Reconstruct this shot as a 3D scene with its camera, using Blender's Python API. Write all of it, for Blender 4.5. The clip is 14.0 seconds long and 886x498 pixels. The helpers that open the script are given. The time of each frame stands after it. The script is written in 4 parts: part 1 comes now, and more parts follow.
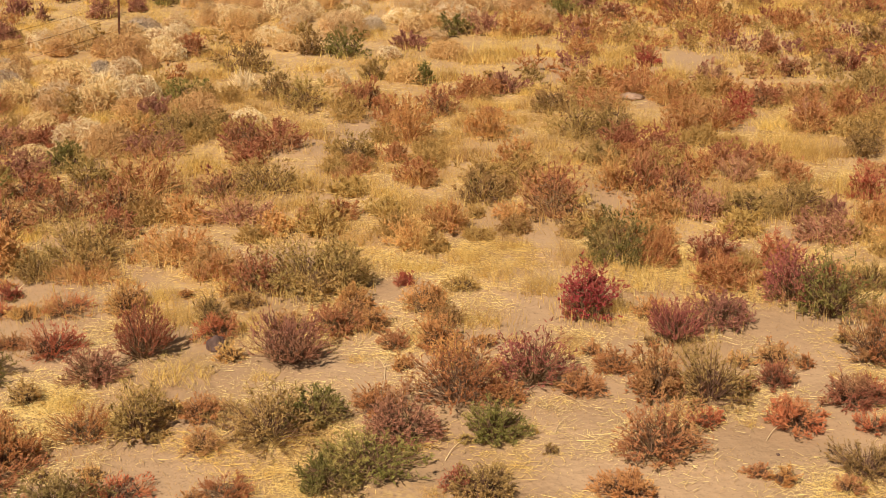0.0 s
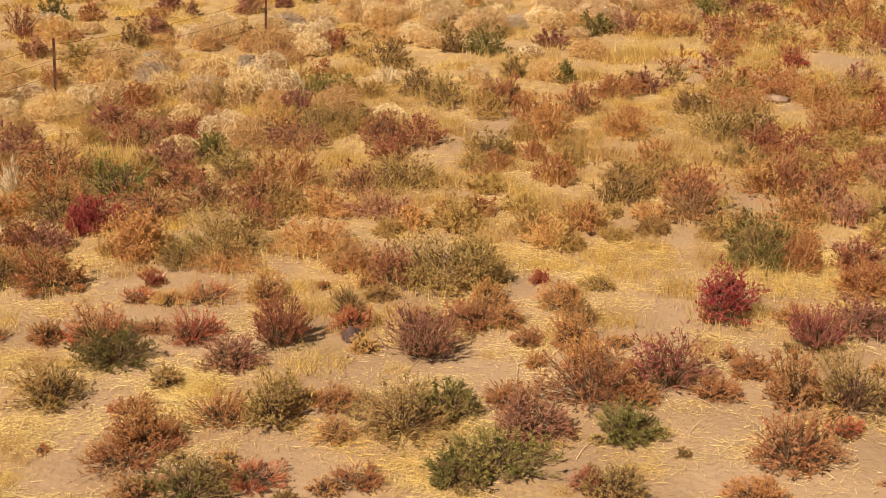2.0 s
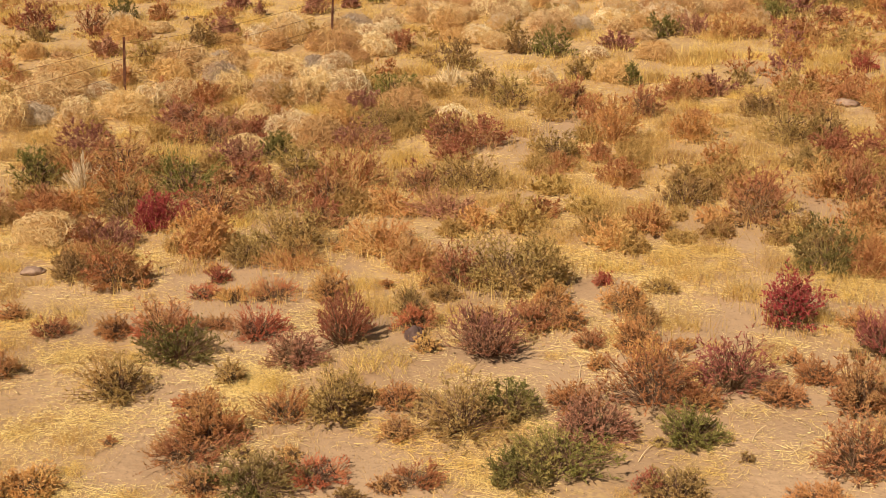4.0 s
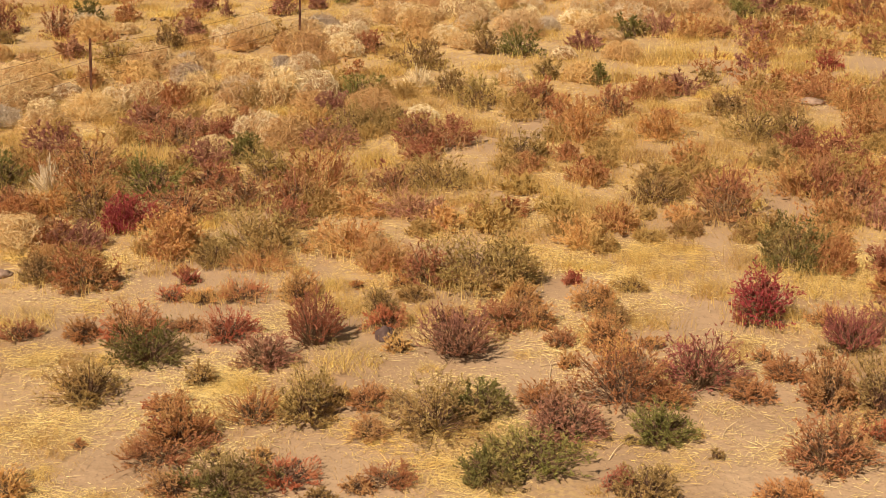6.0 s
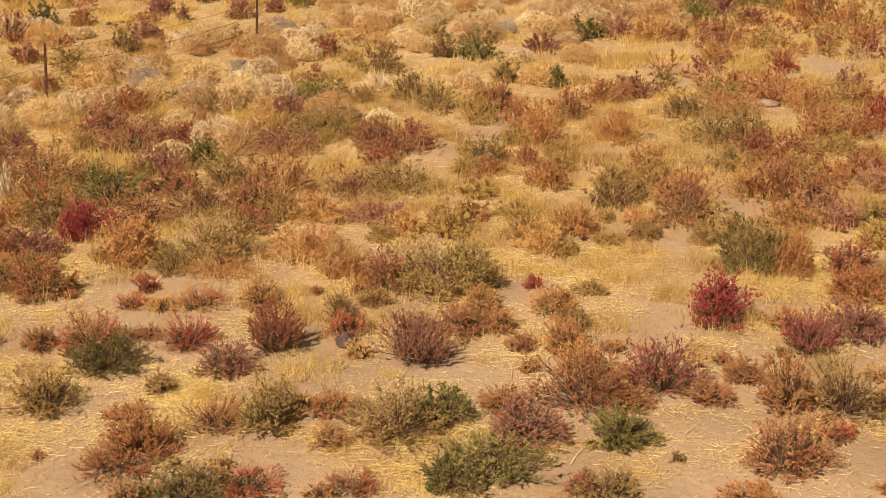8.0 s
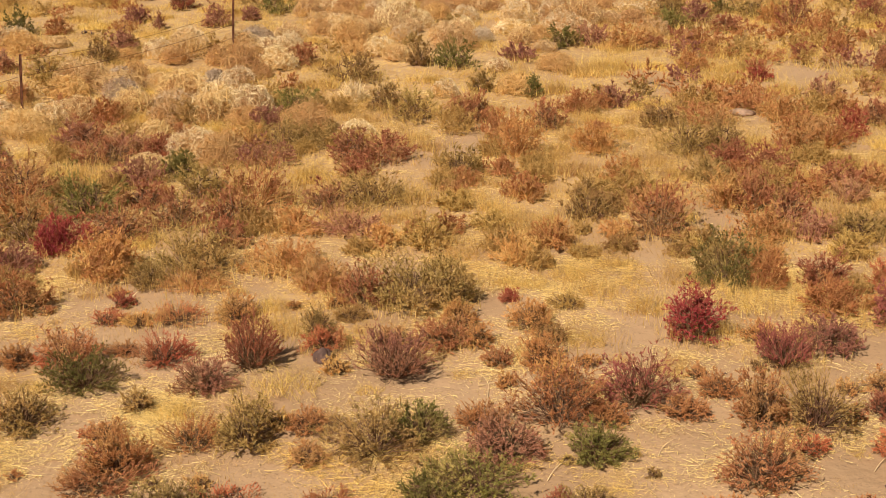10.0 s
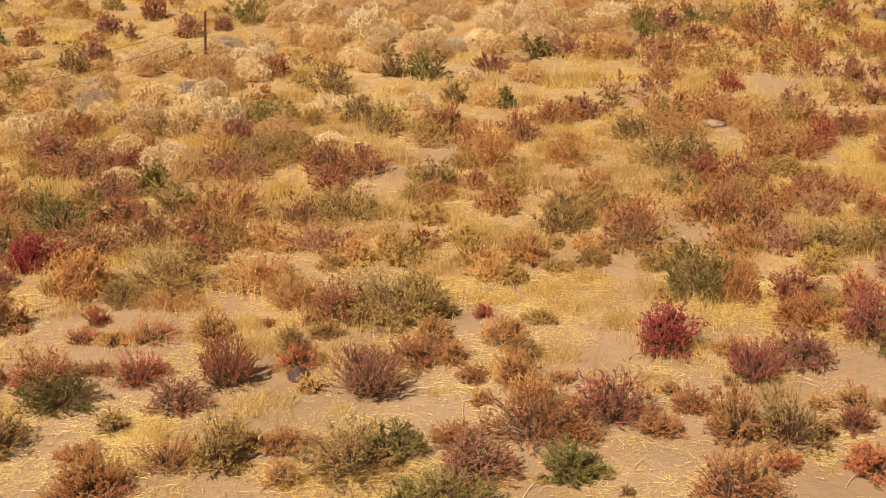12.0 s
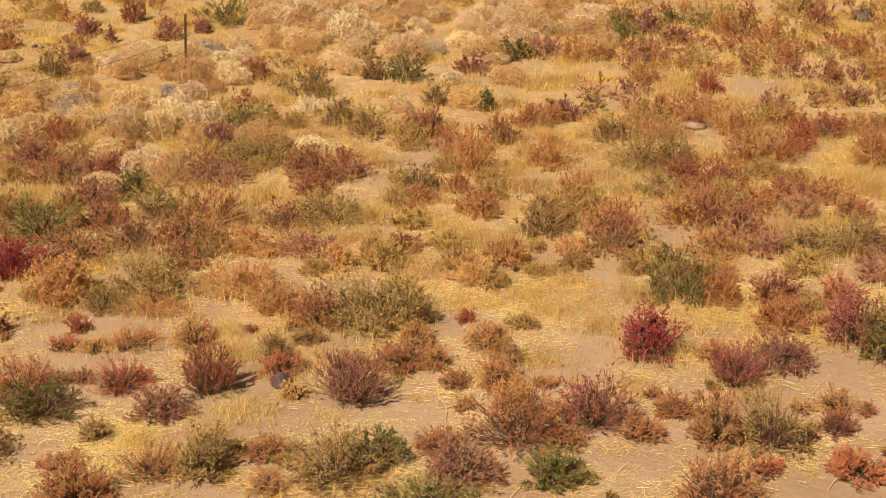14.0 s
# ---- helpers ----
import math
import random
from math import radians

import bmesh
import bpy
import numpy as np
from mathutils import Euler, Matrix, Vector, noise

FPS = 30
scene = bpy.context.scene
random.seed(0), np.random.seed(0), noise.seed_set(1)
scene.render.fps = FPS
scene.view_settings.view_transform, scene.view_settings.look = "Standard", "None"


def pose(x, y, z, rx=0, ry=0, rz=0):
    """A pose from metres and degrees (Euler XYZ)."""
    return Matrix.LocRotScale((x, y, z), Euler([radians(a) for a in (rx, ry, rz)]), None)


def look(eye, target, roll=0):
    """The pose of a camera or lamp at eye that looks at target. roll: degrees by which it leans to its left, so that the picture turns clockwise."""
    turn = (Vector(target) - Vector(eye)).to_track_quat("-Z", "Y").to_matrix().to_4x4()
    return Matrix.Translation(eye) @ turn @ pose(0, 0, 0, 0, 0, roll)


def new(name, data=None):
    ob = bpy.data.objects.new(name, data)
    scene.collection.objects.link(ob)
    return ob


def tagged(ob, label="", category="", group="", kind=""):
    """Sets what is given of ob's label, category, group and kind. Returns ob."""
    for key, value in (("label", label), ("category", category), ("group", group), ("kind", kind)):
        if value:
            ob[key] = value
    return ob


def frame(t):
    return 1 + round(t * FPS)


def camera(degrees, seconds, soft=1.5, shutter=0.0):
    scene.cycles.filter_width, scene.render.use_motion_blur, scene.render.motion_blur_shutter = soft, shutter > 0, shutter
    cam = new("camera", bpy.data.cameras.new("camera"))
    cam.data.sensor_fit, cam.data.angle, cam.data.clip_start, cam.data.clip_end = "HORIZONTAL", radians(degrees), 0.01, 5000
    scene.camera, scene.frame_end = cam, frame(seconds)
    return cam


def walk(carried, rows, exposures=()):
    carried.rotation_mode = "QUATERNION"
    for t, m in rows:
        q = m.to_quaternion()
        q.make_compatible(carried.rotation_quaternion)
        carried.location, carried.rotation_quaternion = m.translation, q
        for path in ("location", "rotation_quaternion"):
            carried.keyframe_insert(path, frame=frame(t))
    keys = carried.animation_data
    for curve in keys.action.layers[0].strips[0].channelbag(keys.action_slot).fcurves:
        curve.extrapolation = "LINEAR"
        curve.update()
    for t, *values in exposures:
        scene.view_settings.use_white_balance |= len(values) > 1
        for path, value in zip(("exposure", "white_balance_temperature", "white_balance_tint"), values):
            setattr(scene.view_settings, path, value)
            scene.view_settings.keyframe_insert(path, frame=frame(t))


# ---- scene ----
# The camera hangs almost still in the air, pans and rises a little.
cam = camera(36.0, 14.0, soft=0.85)
PATH = [
    (0.0, 0.000, 0.000, 4.500, 0.49, -15.99),
    (0.5, -0.004, -0.004, 4.496, 1.29, -15.99),
    (1.0, -0.008, -0.006, 4.489, 2.93, -16.01),
    (1.5, -0.009, -0.005, 4.487, 4.73, -16.04),
    (2.0, -0.009, 0.002, 4.467, 6.40, -16.00),
    (2.5, -0.018, 0.001, 4.458, 7.85, -15.98),
    (2.7, -0.019, -0.004, 4.454, 8.31, -15.96),
    (3.1, -0.020, -0.011, 4.455, 8.94, -15.95),
    (3.5, -0.022, -0.020, 4.457, 9.19, -15.94),
    (3.9, -0.024, -0.028, 4.458, 9.14, -15.93),
    (4.4, -0.026, -0.039, 4.460, 8.82, -15.92),
    (4.8, -0.026, -0.047, 4.461, 8.46, -15.90),
    (5.0, -0.030, -0.050, 4.457, 8.24, -15.90),
    (5.5, -0.038, -0.055, 4.449, 7.90, -15.89),
    (6.0, -0.039, -0.042, 4.449, 7.71, -15.88),
    (6.5, -0.050, -0.031, 4.445, 7.26, -15.87),
    (7.0, -0.045, -0.034, 4.455, 6.67, -15.87),
    (7.5, -0.044, -0.034, 4.467, 6.22, -15.85),
    (8.0, -0.053, -0.029, 4.494, 5.92, -15.86),
    (10.5, -0.029, -0.026, 4.695, 4.67, -15.85),
    (11.0, -0.028, -0.030, 4.736, 4.32, -15.82),
    (11.5, -0.029, -0.034, 4.787, 4.05, -15.84),
    (12.0, -0.037, -0.026, 4.827, 3.82, -15.82),
    (12.5, -0.044, -0.016, 4.864, 3.63, -15.82),
    (13.0, -0.051, -0.018, 4.883, 3.42, -15.81),
    (13.5, -0.058, -0.020, 4.894, 3.19, -15.85),
    (14.0, -0.061, -0.022, 4.898, 2.96, -15.88),
]
walk(cam, [(t, pose(x, y, z, 90 + pitch, 0, yaw)) for t, x, y, z, yaw, pitch in PATH], [(0.0, 0.0, 7000, 21), (14.0, 0.0, 7000, 21)])

# Daylight: clear sky, sun behind the camera and a little to its left.
SUN_AZIMUTH, SUN_HEIGHT = 204.0, 43.0
world = bpy.data.worlds.new("world")
scene.world = world
world.use_nodes = True
sky = world.node_tree.nodes.new("ShaderNodeTexSky")
sky.sky_type, sky.sun_disc = "NISHITA", False
sky.sun_elevation, sky.sun_rotation = radians(SUN_HEIGHT), radians(SUN_AZIMUTH)
background = world.node_tree.nodes["Background"]
background.inputs[1].default_value = 0.023
world.node_tree.links.new(sky.outputs[0], background.inputs[0])
sun = new("sun", bpy.data.lights.new("sun", "SUN"))
sun.data.energy, sun.data.angle, sun.data.color = 5.9, radians(0.5), (1.0, 0.93, 0.82)
sx, sy = math.sin(radians(SUN_AZIMUTH)), math.cos(radians(SUN_AZIMUTH))
sun.matrix_world = look((sx * 50, sy * 50, 50 * math.tan(radians(SUN_HEIGHT))), (0, 0, 0))
scene.view_settings.exposure = 0.0

# ---- materials ----


def node_material(name, roughness=0.8):
    mat = bpy.data.materials.new(name)
    mat.use_nodes = True
    nodes, links = mat.node_tree.nodes, mat.node_tree.links
    shader = nodes["Principled BSDF"]
    shader.inputs["Roughness"].default_value = roughness
    shader.inputs["Specular IOR Level"].default_value = 0.25
    return mat, nodes, links, shader


def blend(nodes, links, a, b, factor, mode="MIX"):
    """A colour mix of two sockets or colours."""
    mix = nodes.new("ShaderNodeMix")
    mix.data_type, mix.blend_type = "RGBA", mode
    for socket, value in ((mix.inputs[6], a), (mix.inputs[7], b), (mix.inputs[0], factor)):
        if isinstance(value, (int, float)):
            socket.default_value = value
        elif isinstance(value, tuple):
            socket.default_value = (*value, 1)
        else:
            links.new(value, socket)
    return mix.outputs[2]


def noise_node(nodes, links, scale, detail=4.0, coords="Object", stretch=None):
    place = nodes.new("ShaderNodeTexCoord")
    tex = nodes.new("ShaderNodeTexNoise")
    tex.inputs["Scale"].default_value, tex.inputs["Detail"].default_value = scale, detail
    if stretch:
        mapping = nodes.new("ShaderNodeMapping")
        mapping.inputs["Scale"].default_value = stretch
        links.new(place.outputs[coords], mapping.inputs[0])
        links.new(mapping.outputs[0], tex.inputs["Vector"])
    else:
        links.new(place.outputs[coords], tex.inputs["Vector"])
    return tex.outputs["Fac"]


def ramp(nodes, links, value, low, high):
    node = nodes.new("ShaderNodeMapRange")
    node.interpolation_type = "SMOOTHSTEP"
    node.inputs[1].default_value, node.inputs[2].default_value = low, high
    links.new(value, node.inputs[0])
    return node.outputs[0]


def leafy(name, dark, light, third, patch=1.6, glow=0.24):
    """Small leaves and twigs: every leaf its own tone, whole branches drifting towards a third tone."""
    mat, nodes, links, shader = node_material(name, 0.75)
    island = nodes.new("ShaderNodeNewGeometry").outputs["Random Per Island"]
    near_tone, far_tone = (tuple(p + (q - p) * s for p, q in zip(dark, light)) for s in (0.16, 0.92))
    base = blend(nodes, links, near_tone, far_tone, island)
    info = nodes.new("ShaderNodeObjectInfo")
    place = nodes.new("ShaderNodeTexCoord")
    cloud = nodes.new("ShaderNodeTexNoise")
    cloud.noise_dimensions = "4D"
    cloud.inputs["Scale"].default_value, cloud.inputs["Detail"].default_value = patch, 3.0
    shift = nodes.new("ShaderNodeMath")
    shift.operation = "MULTIPLY"
    shift.inputs[1].default_value = 60.0
    links.new(info.outputs["Random"], shift.inputs[0])
    links.new(shift.outputs[0], cloud.inputs["W"])
    links.new(place.outputs["Object"], cloud.inputs["Vector"])
    drift = ramp(nodes, links, cloud.outputs["Fac"], 0.46, 0.66)
    base = blend(nodes, links, base, third, drift)
    tone = nodes.new("ShaderNodeHueSaturation")
    for slot, low, high in ((0, 0.488, 0.512), (2, 0.90, 1.36)):
        span = nodes.new("ShaderNodeMapRange")
        span.inputs[3].default_value, span.inputs[4].default_value = low, high
        links.new(info.outputs["Random"], span.inputs[0])
        links.new(span.outputs[0], tone.inputs[slot])
    tone.inputs["Saturation"].default_value = 1.03
    links.new(base, tone.inputs["Color"])
    links.new(tone.outputs[0], shader.inputs["Base Color"])
    thin = nodes.new("ShaderNodeBsdfTranslucent")
    links.new(tone.outputs[0], thin.inputs[0])
    both = nodes.new("ShaderNodeMixShader")
    both.inputs[0].default_value = glow
    links.new(shader.outputs[0], both.inputs[1])
    links.new(thin.outputs[0], both.inputs[2])
    links.new(both.outputs[0], nodes["Material Output"].inputs[0])
    return mat


LEAVES = {
    "green": leafy("green_leaves", (0.085, 0.082, 0.020), (0.29, 0.255, 0.074), (0.35, 0.26, 0.09)),
    "olive": leafy("olive_leaves", (0.215, 0.142, 0.045), (0.49, 0.335, 0.126), (0.48, 0.31, 0.125)),
    "rust": leafy("rust_leaves", (0.31, 0.120, 0.048), (0.56, 0.285, 0.112), (0.51, 0.31, 0.122)),
    "redbrown": leafy("redbrown_leaves", (0.26, 0.090, 0.048), (0.47, 0.205, 0.105), (0.46, 0.27, 0.12)),
    "red": leafy("red_leaves", (0.34, 0.085, 0.048), (0.54, 0.19, 0.10), (0.50, 0.28, 0.13)),
    "crimson": leafy("crimson_leaves", (0.28, 0.045, 0.044), (0.46, 0.11, 0.088), (0.38, 0.17, 0.08)),
    "magenta": leafy("magenta_leaves", (0.26, 0.075, 0.060), (0.46, 0.175, 0.125), (0.43, 0.23, 0.11)),
    "mauve": leafy("mauve_leaves", (0.26, 0.108, 0.072), (0.53, 0.275, 0.165), (0.44, 0.255, 0.128)),
    "orange": leafy("orange_leaves", (0.44, 0.20, 0.078), (0.64, 0.36, 0.145), (0.60, 0.40, 0.16)),
    "wheat": leafy("golden_brown_leaves", (0.32, 0.19, 0.06), (0.55, 0.365, 0.14), (0.47, 0.31, 0.11), glow=0.25),
    "gold": leafy("golden_grass_blades", (0.500, 0.320, 0.092), (0.750, 0.560, 0.215), (0.460, 0.290, 0.095), glow=0.3),
}
STRAW = leafy("bleached_straw", (0.58, 0.42, 0.155), (0.80, 0.65, 0.32), (0.64, 0.44, 0.15), patch=0.7, glow=0.25)
DRY = {
    "tan": leafy("tan_dead_stems", (0.563, 0.393, 0.181), (0.745, 0.585, 0.330), (0.613, 0.418, 0.181), glow=0.2),
    # russet tumbleweeds; also the painted inner shade of tan and cream ones
    "rusttan": leafy("russet_stems_and_core_shade", (0.46, 0.26, 0.10), (0.65, 0.42, 0.18), (0.580, 0.393, 0.173), glow=0.2),
    "cream": leafy("bleached_dead_stems", (0.629, 0.485, 0.260), (0.787, 0.686, 0.456), (0.696, 0.535, 0.283), glow=0.2),
    "grey": leafy("greyed_dead_stems", (0.373, 0.284, 0.197), (0.596, 0.485, 0.346), (0.513, 0.376, 0.220), glow=0.2),
}
# Stem brown, kept dark because bush cores use it as painted gap shade.
WOOD_AND_SHADE = leafy("woody_stems_and_gap_shade", (0.080, 0.044, 0.024), (0.200, 0.115, 0.062), (0.145, 0.080, 0.042), glow=0.0)


def sand_material():
    mat, nodes, links, shader = node_material("dusty_sand", 0.95)
    shader.inputs["Specular IOR Level"].default_value = 0.1
    cloud = ramp(nodes, links, noise_node(nodes, links, 0.55, 5.0), 0.35, 0.65)
    base = blend(nodes, links, (0.362, 0.238, 0.127), (0.440, 0.298, 0.164), cloud)
    grain = noise_node(nodes, links, 38.0, 5.0)
    base = blend(nodes, links, base, (0.27, 0.18, 0.105), ramp(nodes, links, grain, 0.56, 0.72))
    straw = nodes.new("ShaderNodeAttribute")
    straw.attribute_name = "straw"
    fibre = noise_node(nodes, links, 22.0, 5.0)
    cover = nodes.new("ShaderNodeMath")
    cover.operation = "MULTIPLY"
    links.new(straw.outputs["Fac"], cover.inputs[0])
    links.new(ramp(nodes, links, fibre, 0.38, 0.56), cover.inputs[1])
    tint = blend(nodes, links, (0.56, 0.385, 0.145), (0.45, 0.285, 0.105), ramp(nodes, links, noise_node(nodes, links, 3.0, 3.0), 0.4, 0.6))
    tint = blend(nodes, links, tint, (0.33, 0.195, 0.075), ramp(nodes, links, noise_node(nodes, links, 9.0, 5.0), 0.52, 0.70))
    links.new(blend(nodes, links, base, tint, cover.outputs[0]), shader.inputs["Base Color"])
    small = nodes.new("ShaderNodeBump")
    small.inputs["Strength"].default_value, small.inputs["Distance"].default_value = 0.4, 0.02
    links.new(noise_node(nodes, links, 16.0, 6.0), small.inputs["Height"])
    middle = nodes.new("ShaderNodeBump")
    middle.inputs["Strength"].default_value, middle.inputs["Distance"].default_value = 0.45, 0.035
    links.new(noise_node(nodes, links, 7.5, 3.0), middle.inputs["Height"])
    links.new(small.outputs[0], middle.inputs["Normal"])
    large = nodes.new("ShaderNodeBump")
    large.inputs["Strength"].default_value, large.inputs["Distance"].default_value = 0.45, 0.05
    links.new(noise_node(nodes, links, 3.2, 3.0), large.inputs["Height"])
    links.new(middle.outputs[0], large.inputs["Normal"])
    links.new(large.outputs[0], shader.inputs["Normal"])
    return mat


def stone_material(name, dark, light):
    mat, nodes, links, shader = node_material(name, 0.85)
    base = blend(nodes, links, dark, light, ramp(nodes, links, noise_node(nodes, links, 9.0, 6.0), 0.4, 0.65))
    links.new(base, shader.inputs["Base Color"])
    bump = nodes.new("ShaderNodeBump")
    bump.inputs["Strength"].default_value, bump.inputs["Distance"].default_value = 0.7, 0.02
    links.new(noise_node(nodes, links, 30.0, 5.0), bump.inputs["Height"])
    links.new(bump.outputs[0], shader.inputs["Normal"])
    return mat


def rusty_material():
    mat, nodes, links, shader = node_material("rusty_steel", 0.7)
    base = blend(nodes, links, (0.075, 0.028, 0.016), (0.17, 0.07, 0.035), ramp(nodes, links, noise_node(nodes, links, 14.0, 5.0), 0.4, 0.6))
    links.new(base, shader.inputs["Base Color"])
    shader.inputs["Metallic"].default_value = 0.3
    return mat


SAND = sand_material()
BASALT = stone_material("dark_basalt", (0.09, 0.055, 0.042), (0.16, 0.10, 0.075))
PALE_STONE = stone_material("dusty_stone", (0.26, 0.17, 0.11), (0.38, 0.26, 0.17))
RUST = rusty_material()

# ---- ground ----
BARE = []


def bare(x, y, r):
    """A patch of sand on which little grass grows."""
    BARE.append((x, y, r))


bare(-4.3, 13.5, 0.68)
bare(-1.7, 11.9, 0.49)
bare(-0.8, 11.7, 0.32)
bare(1.9, 16.6, 0.44)
bare(4.0, 16.0, 0.42)
bare(-1.5, 19.5, 0.37)
bare(-2.2, 18.6, 0.48)
bare(1.5, 23.0, 0.39)
bare(4.4, 20.3, 0.39)
bare(4.5, 24.2, 0.62)
bare(5.6, 24.0, 0.42)
bare(1.1, 11.2, 0.56)
bare(-0.0, 10.7, 0.30)
bare(2.9, 13.1, 0.36)
bare(3.5, 12.7, 0.35)
bare(-5.1, 13.2, 0.50)
bare(-4.2, 11.3, 0.33)
bare(-3.5, 14.1, 0.32)
bare(-0.6, 13.7, 0.36)
bare(0.7, 13.2, 0.29)
bare(-1.0, 12.2, 0.33)
bare(-1.9, 15.1, 0.26)
bare(-2.8, 12.5, 0.23)
bare(-5.8, 12.7, 0.43)
bare(-4.7, 13.1, 0.55)
bare(-3.9, 11.9, 0.33)
bare(-2.4, 10.1, 0.42)
bare(3.3, 11.1, 0.47)
bare(2.7, 10.4, 0.44)
bare(3.2, 15.0, 0.33)
bare(3.6, 12.3, 0.34)
bare(-4.2, 10.6, 0.46)
bare(2.9, 21.3, 0.23)
bare(0.2, 21.8, 0.23)
bare(6.2, 25.7, 0.45)
bare(2.3, 10.6, 0.34)
bare(1.9, 10.0, 0.28)
bare(2.8, 10.1, 0.38)
bare(1.0, 10.6, 0.29)
bare(-2.4, 11.4, 0.26)
bare(-0.4, 12.0, 0.27)
bare(1.6, 12.5, 0.28)


def rise(x, y):
    """Height of the ground: a hillside that climbs away from the camera, with low hummocks and dips."""
    fade = 1.0 / (1.0 + (x * x + (y - 20) ** 2) / 6000.0)
    reach = y - 13.7
    climb = 0.1104 * (reach if -40 < reach < 40 else math.copysign(40 + 60 * (1 - math.exp(-(abs(reach) - 40) / 60)), reach))
    return climb + fade * (0.07 * noise.noise((x * 0.45, y * 0.45, 3.1)) + 0.026 * noise.noise((x * 1.9, y * 1.9, 7.7)))


def bareness(x, y):
    worst = 0.0
    for bx, by, r in BARE:
        d = math.hypot((x - bx), (y - by) * 0.62) / r
        if d < 1.35:
            worst = max(worst, min(1.0, (1.35 - d) / 0.5))
    return worst


def straw_cover(x, y):
    """How thick the dry grass stands, 0 to 1."""
    v = 0.45 + 0.9 * noise.noise((x * 0.6, y * 0.6, 1.3)) + 0.55 * noise.noise((x * 1.9, y * 1.9, 5.2))
    v += 0.50 * min(1.0, max(0.0, (y - 12.2) / 5.0)) - 0.14 + 0.15 * min(1.0, max(0.0, (y - 19) / 6.0))
    v = max(v, (0.42 + 0.5 * noise.noise((x * 1.1, y * 1.1, 8.8))) * min(1.0, max(0.0, (y - 14.0) / 4.0)))
    return min(1.0, max(0.0, v - 0.95 * bareness(x, y)))


def spread(low, high, step, far):
    """Grid lines: even between low and high, then ever wider out to far."""
    lines = [low + step * n for n in range(int(round((high - low) / step)) + 1)]
    gap, a, b = step, lines[0], lines[-1]
    while a > -far or b < far:
        gap *= 1.35
        a, b = a - gap, b + gap
        lines = [a] + lines + [b]
    return lines


def build_ground():
    xs, ys = spread(-15.0, 12.0, 0.16, 1500.0), spread(6.0, 34.0, 0.16, 1500.0)
    verts = [(x, y, rise(x, y)) for y in ys for x in xs]
    w = len(xs)
    faces = [(j * w + i, j * w + i + 1, (j + 1) * w + i + 1, (j + 1) * w + i) for j in range(len(ys) - 1) for i in range(w - 1)]
    me = bpy.data.meshes.new("ground")
    me.from_pydata(verts, [], faces)
    straw = me.attributes.new("straw", "FLOAT", "POINT")
    straw.data.foreach_set("value", [straw_cover(x, y) for y in ys for x in xs])
    me.polygons.foreach_set("use_smooth", [True] * len(faces))
    me.materials.append(SAND)
    return tagged(new("ground", me), "dusty tan sand strewn with dry straw", "ground", kind="structure")


build_ground()

# ---- plants ----


def tri_mesh(name, points, mat):
    """A mesh of loose triangles from an (n, 3, 3) array."""
    n = len(points)
    me = bpy.data.meshes.new(name)
    me.vertices.add(3 * n)
    me.loops.add(3 * n)
    me.polygons.add(n)
    me.vertices.foreach_set("co", np.ascontiguousarray(points, np.float32).ravel())
    me.loops.foreach_set("vertex_index", np.arange(3 * n, dtype=np.int32))
    me.polygons.foreach_set("loop_start", np.arange(0, 3 * n, 3, dtype=np.int32))
    me.materials.append(mat)
    me.update()
    return me


def strip_mesh(name, lines, sides, mat):
    """A mesh of narrow ribbons: lines (n, k, 3) are their middles, sides (n, k, 3) half their widths. Each is one island."""
    n, k, _ = lines.shape
    verts = np.stack([lines - sides, lines + sides], 2).reshape(-1, 3)
    base = (np.arange(n) * 2 * k)[:, None] + 2 * np.arange(k - 1)[None]
    quads = np.stack([base, base + 1, base + 3, base + 2], -1).reshape(-1, 4)
    m = len(quads)
    me = bpy.data.meshes.new(name)
    me.vertices.add(len(verts))
    me.loops.add(4 * m)
    me.polygons.add(m)
    me.vertices.foreach_set("co", np.ascontiguousarray(verts, np.float32).ravel())
    me.loops.foreach_set("vertex_index", quads.ravel().astype(np.int32))
    me.polygons.foreach_set("loop_start", np.arange(0, 4 * m, 4, dtype=np.int32))
    me.materials.append(mat)
    me.update()
    return me


def unit(v):
    return v / (np.linalg.norm(v, axis=-1, keepdims=True) + 1e-9)


def bezier(a, b, c, steps):
    s = np.linspace(0, 1, steps)[None, :, None]
    return (1 - s) ** 2 * a[:, None] + 2 * s * (1 - s) * b[:, None] + s * s * c[:, None]


def across(lines, rng, width, taper=0.35):
    """Half widths for ribbons, thinner towards their ends."""
    run = np.diff(lines, axis=1, append=2 * lines[:, -1:] - lines[:, -2:-1])
    side = unit(np.cross(run, rng.normal(size=(len(lines), 1, 3))))
    return side * (width * np.linspace(1, taper, lines.shape[1]))[None, :, None]


def plant(name, label, category, group, x, y, turn, pieces):
    """An empty at the root with its parts under it."""
    root = tagged(new(name), label, category, group)
    root.matrix_world = pose(x, y, rise(x, y) - 0.01, 0, 0, turn)
    root.empty_display_size = 0.1
    for piece, me in pieces:
        tagged(new(piece, me), kind="stuff").parent = root
    return root


SEED = [11]


def lobed(rng, az, el, rough=0.06):
    """An uneven dome: how far the plant reaches in each direction."""
    a, b, c = rng.uniform(0, 6.28, 3)
    return 1 + 0.16 * np.sin(2 * az + a) * np.cos(el) + 0.13 * np.sin(3 * az + b) + 0.12 * np.sin(5 * az + 3 * el + c) + rng.normal(0, rough, len(az))


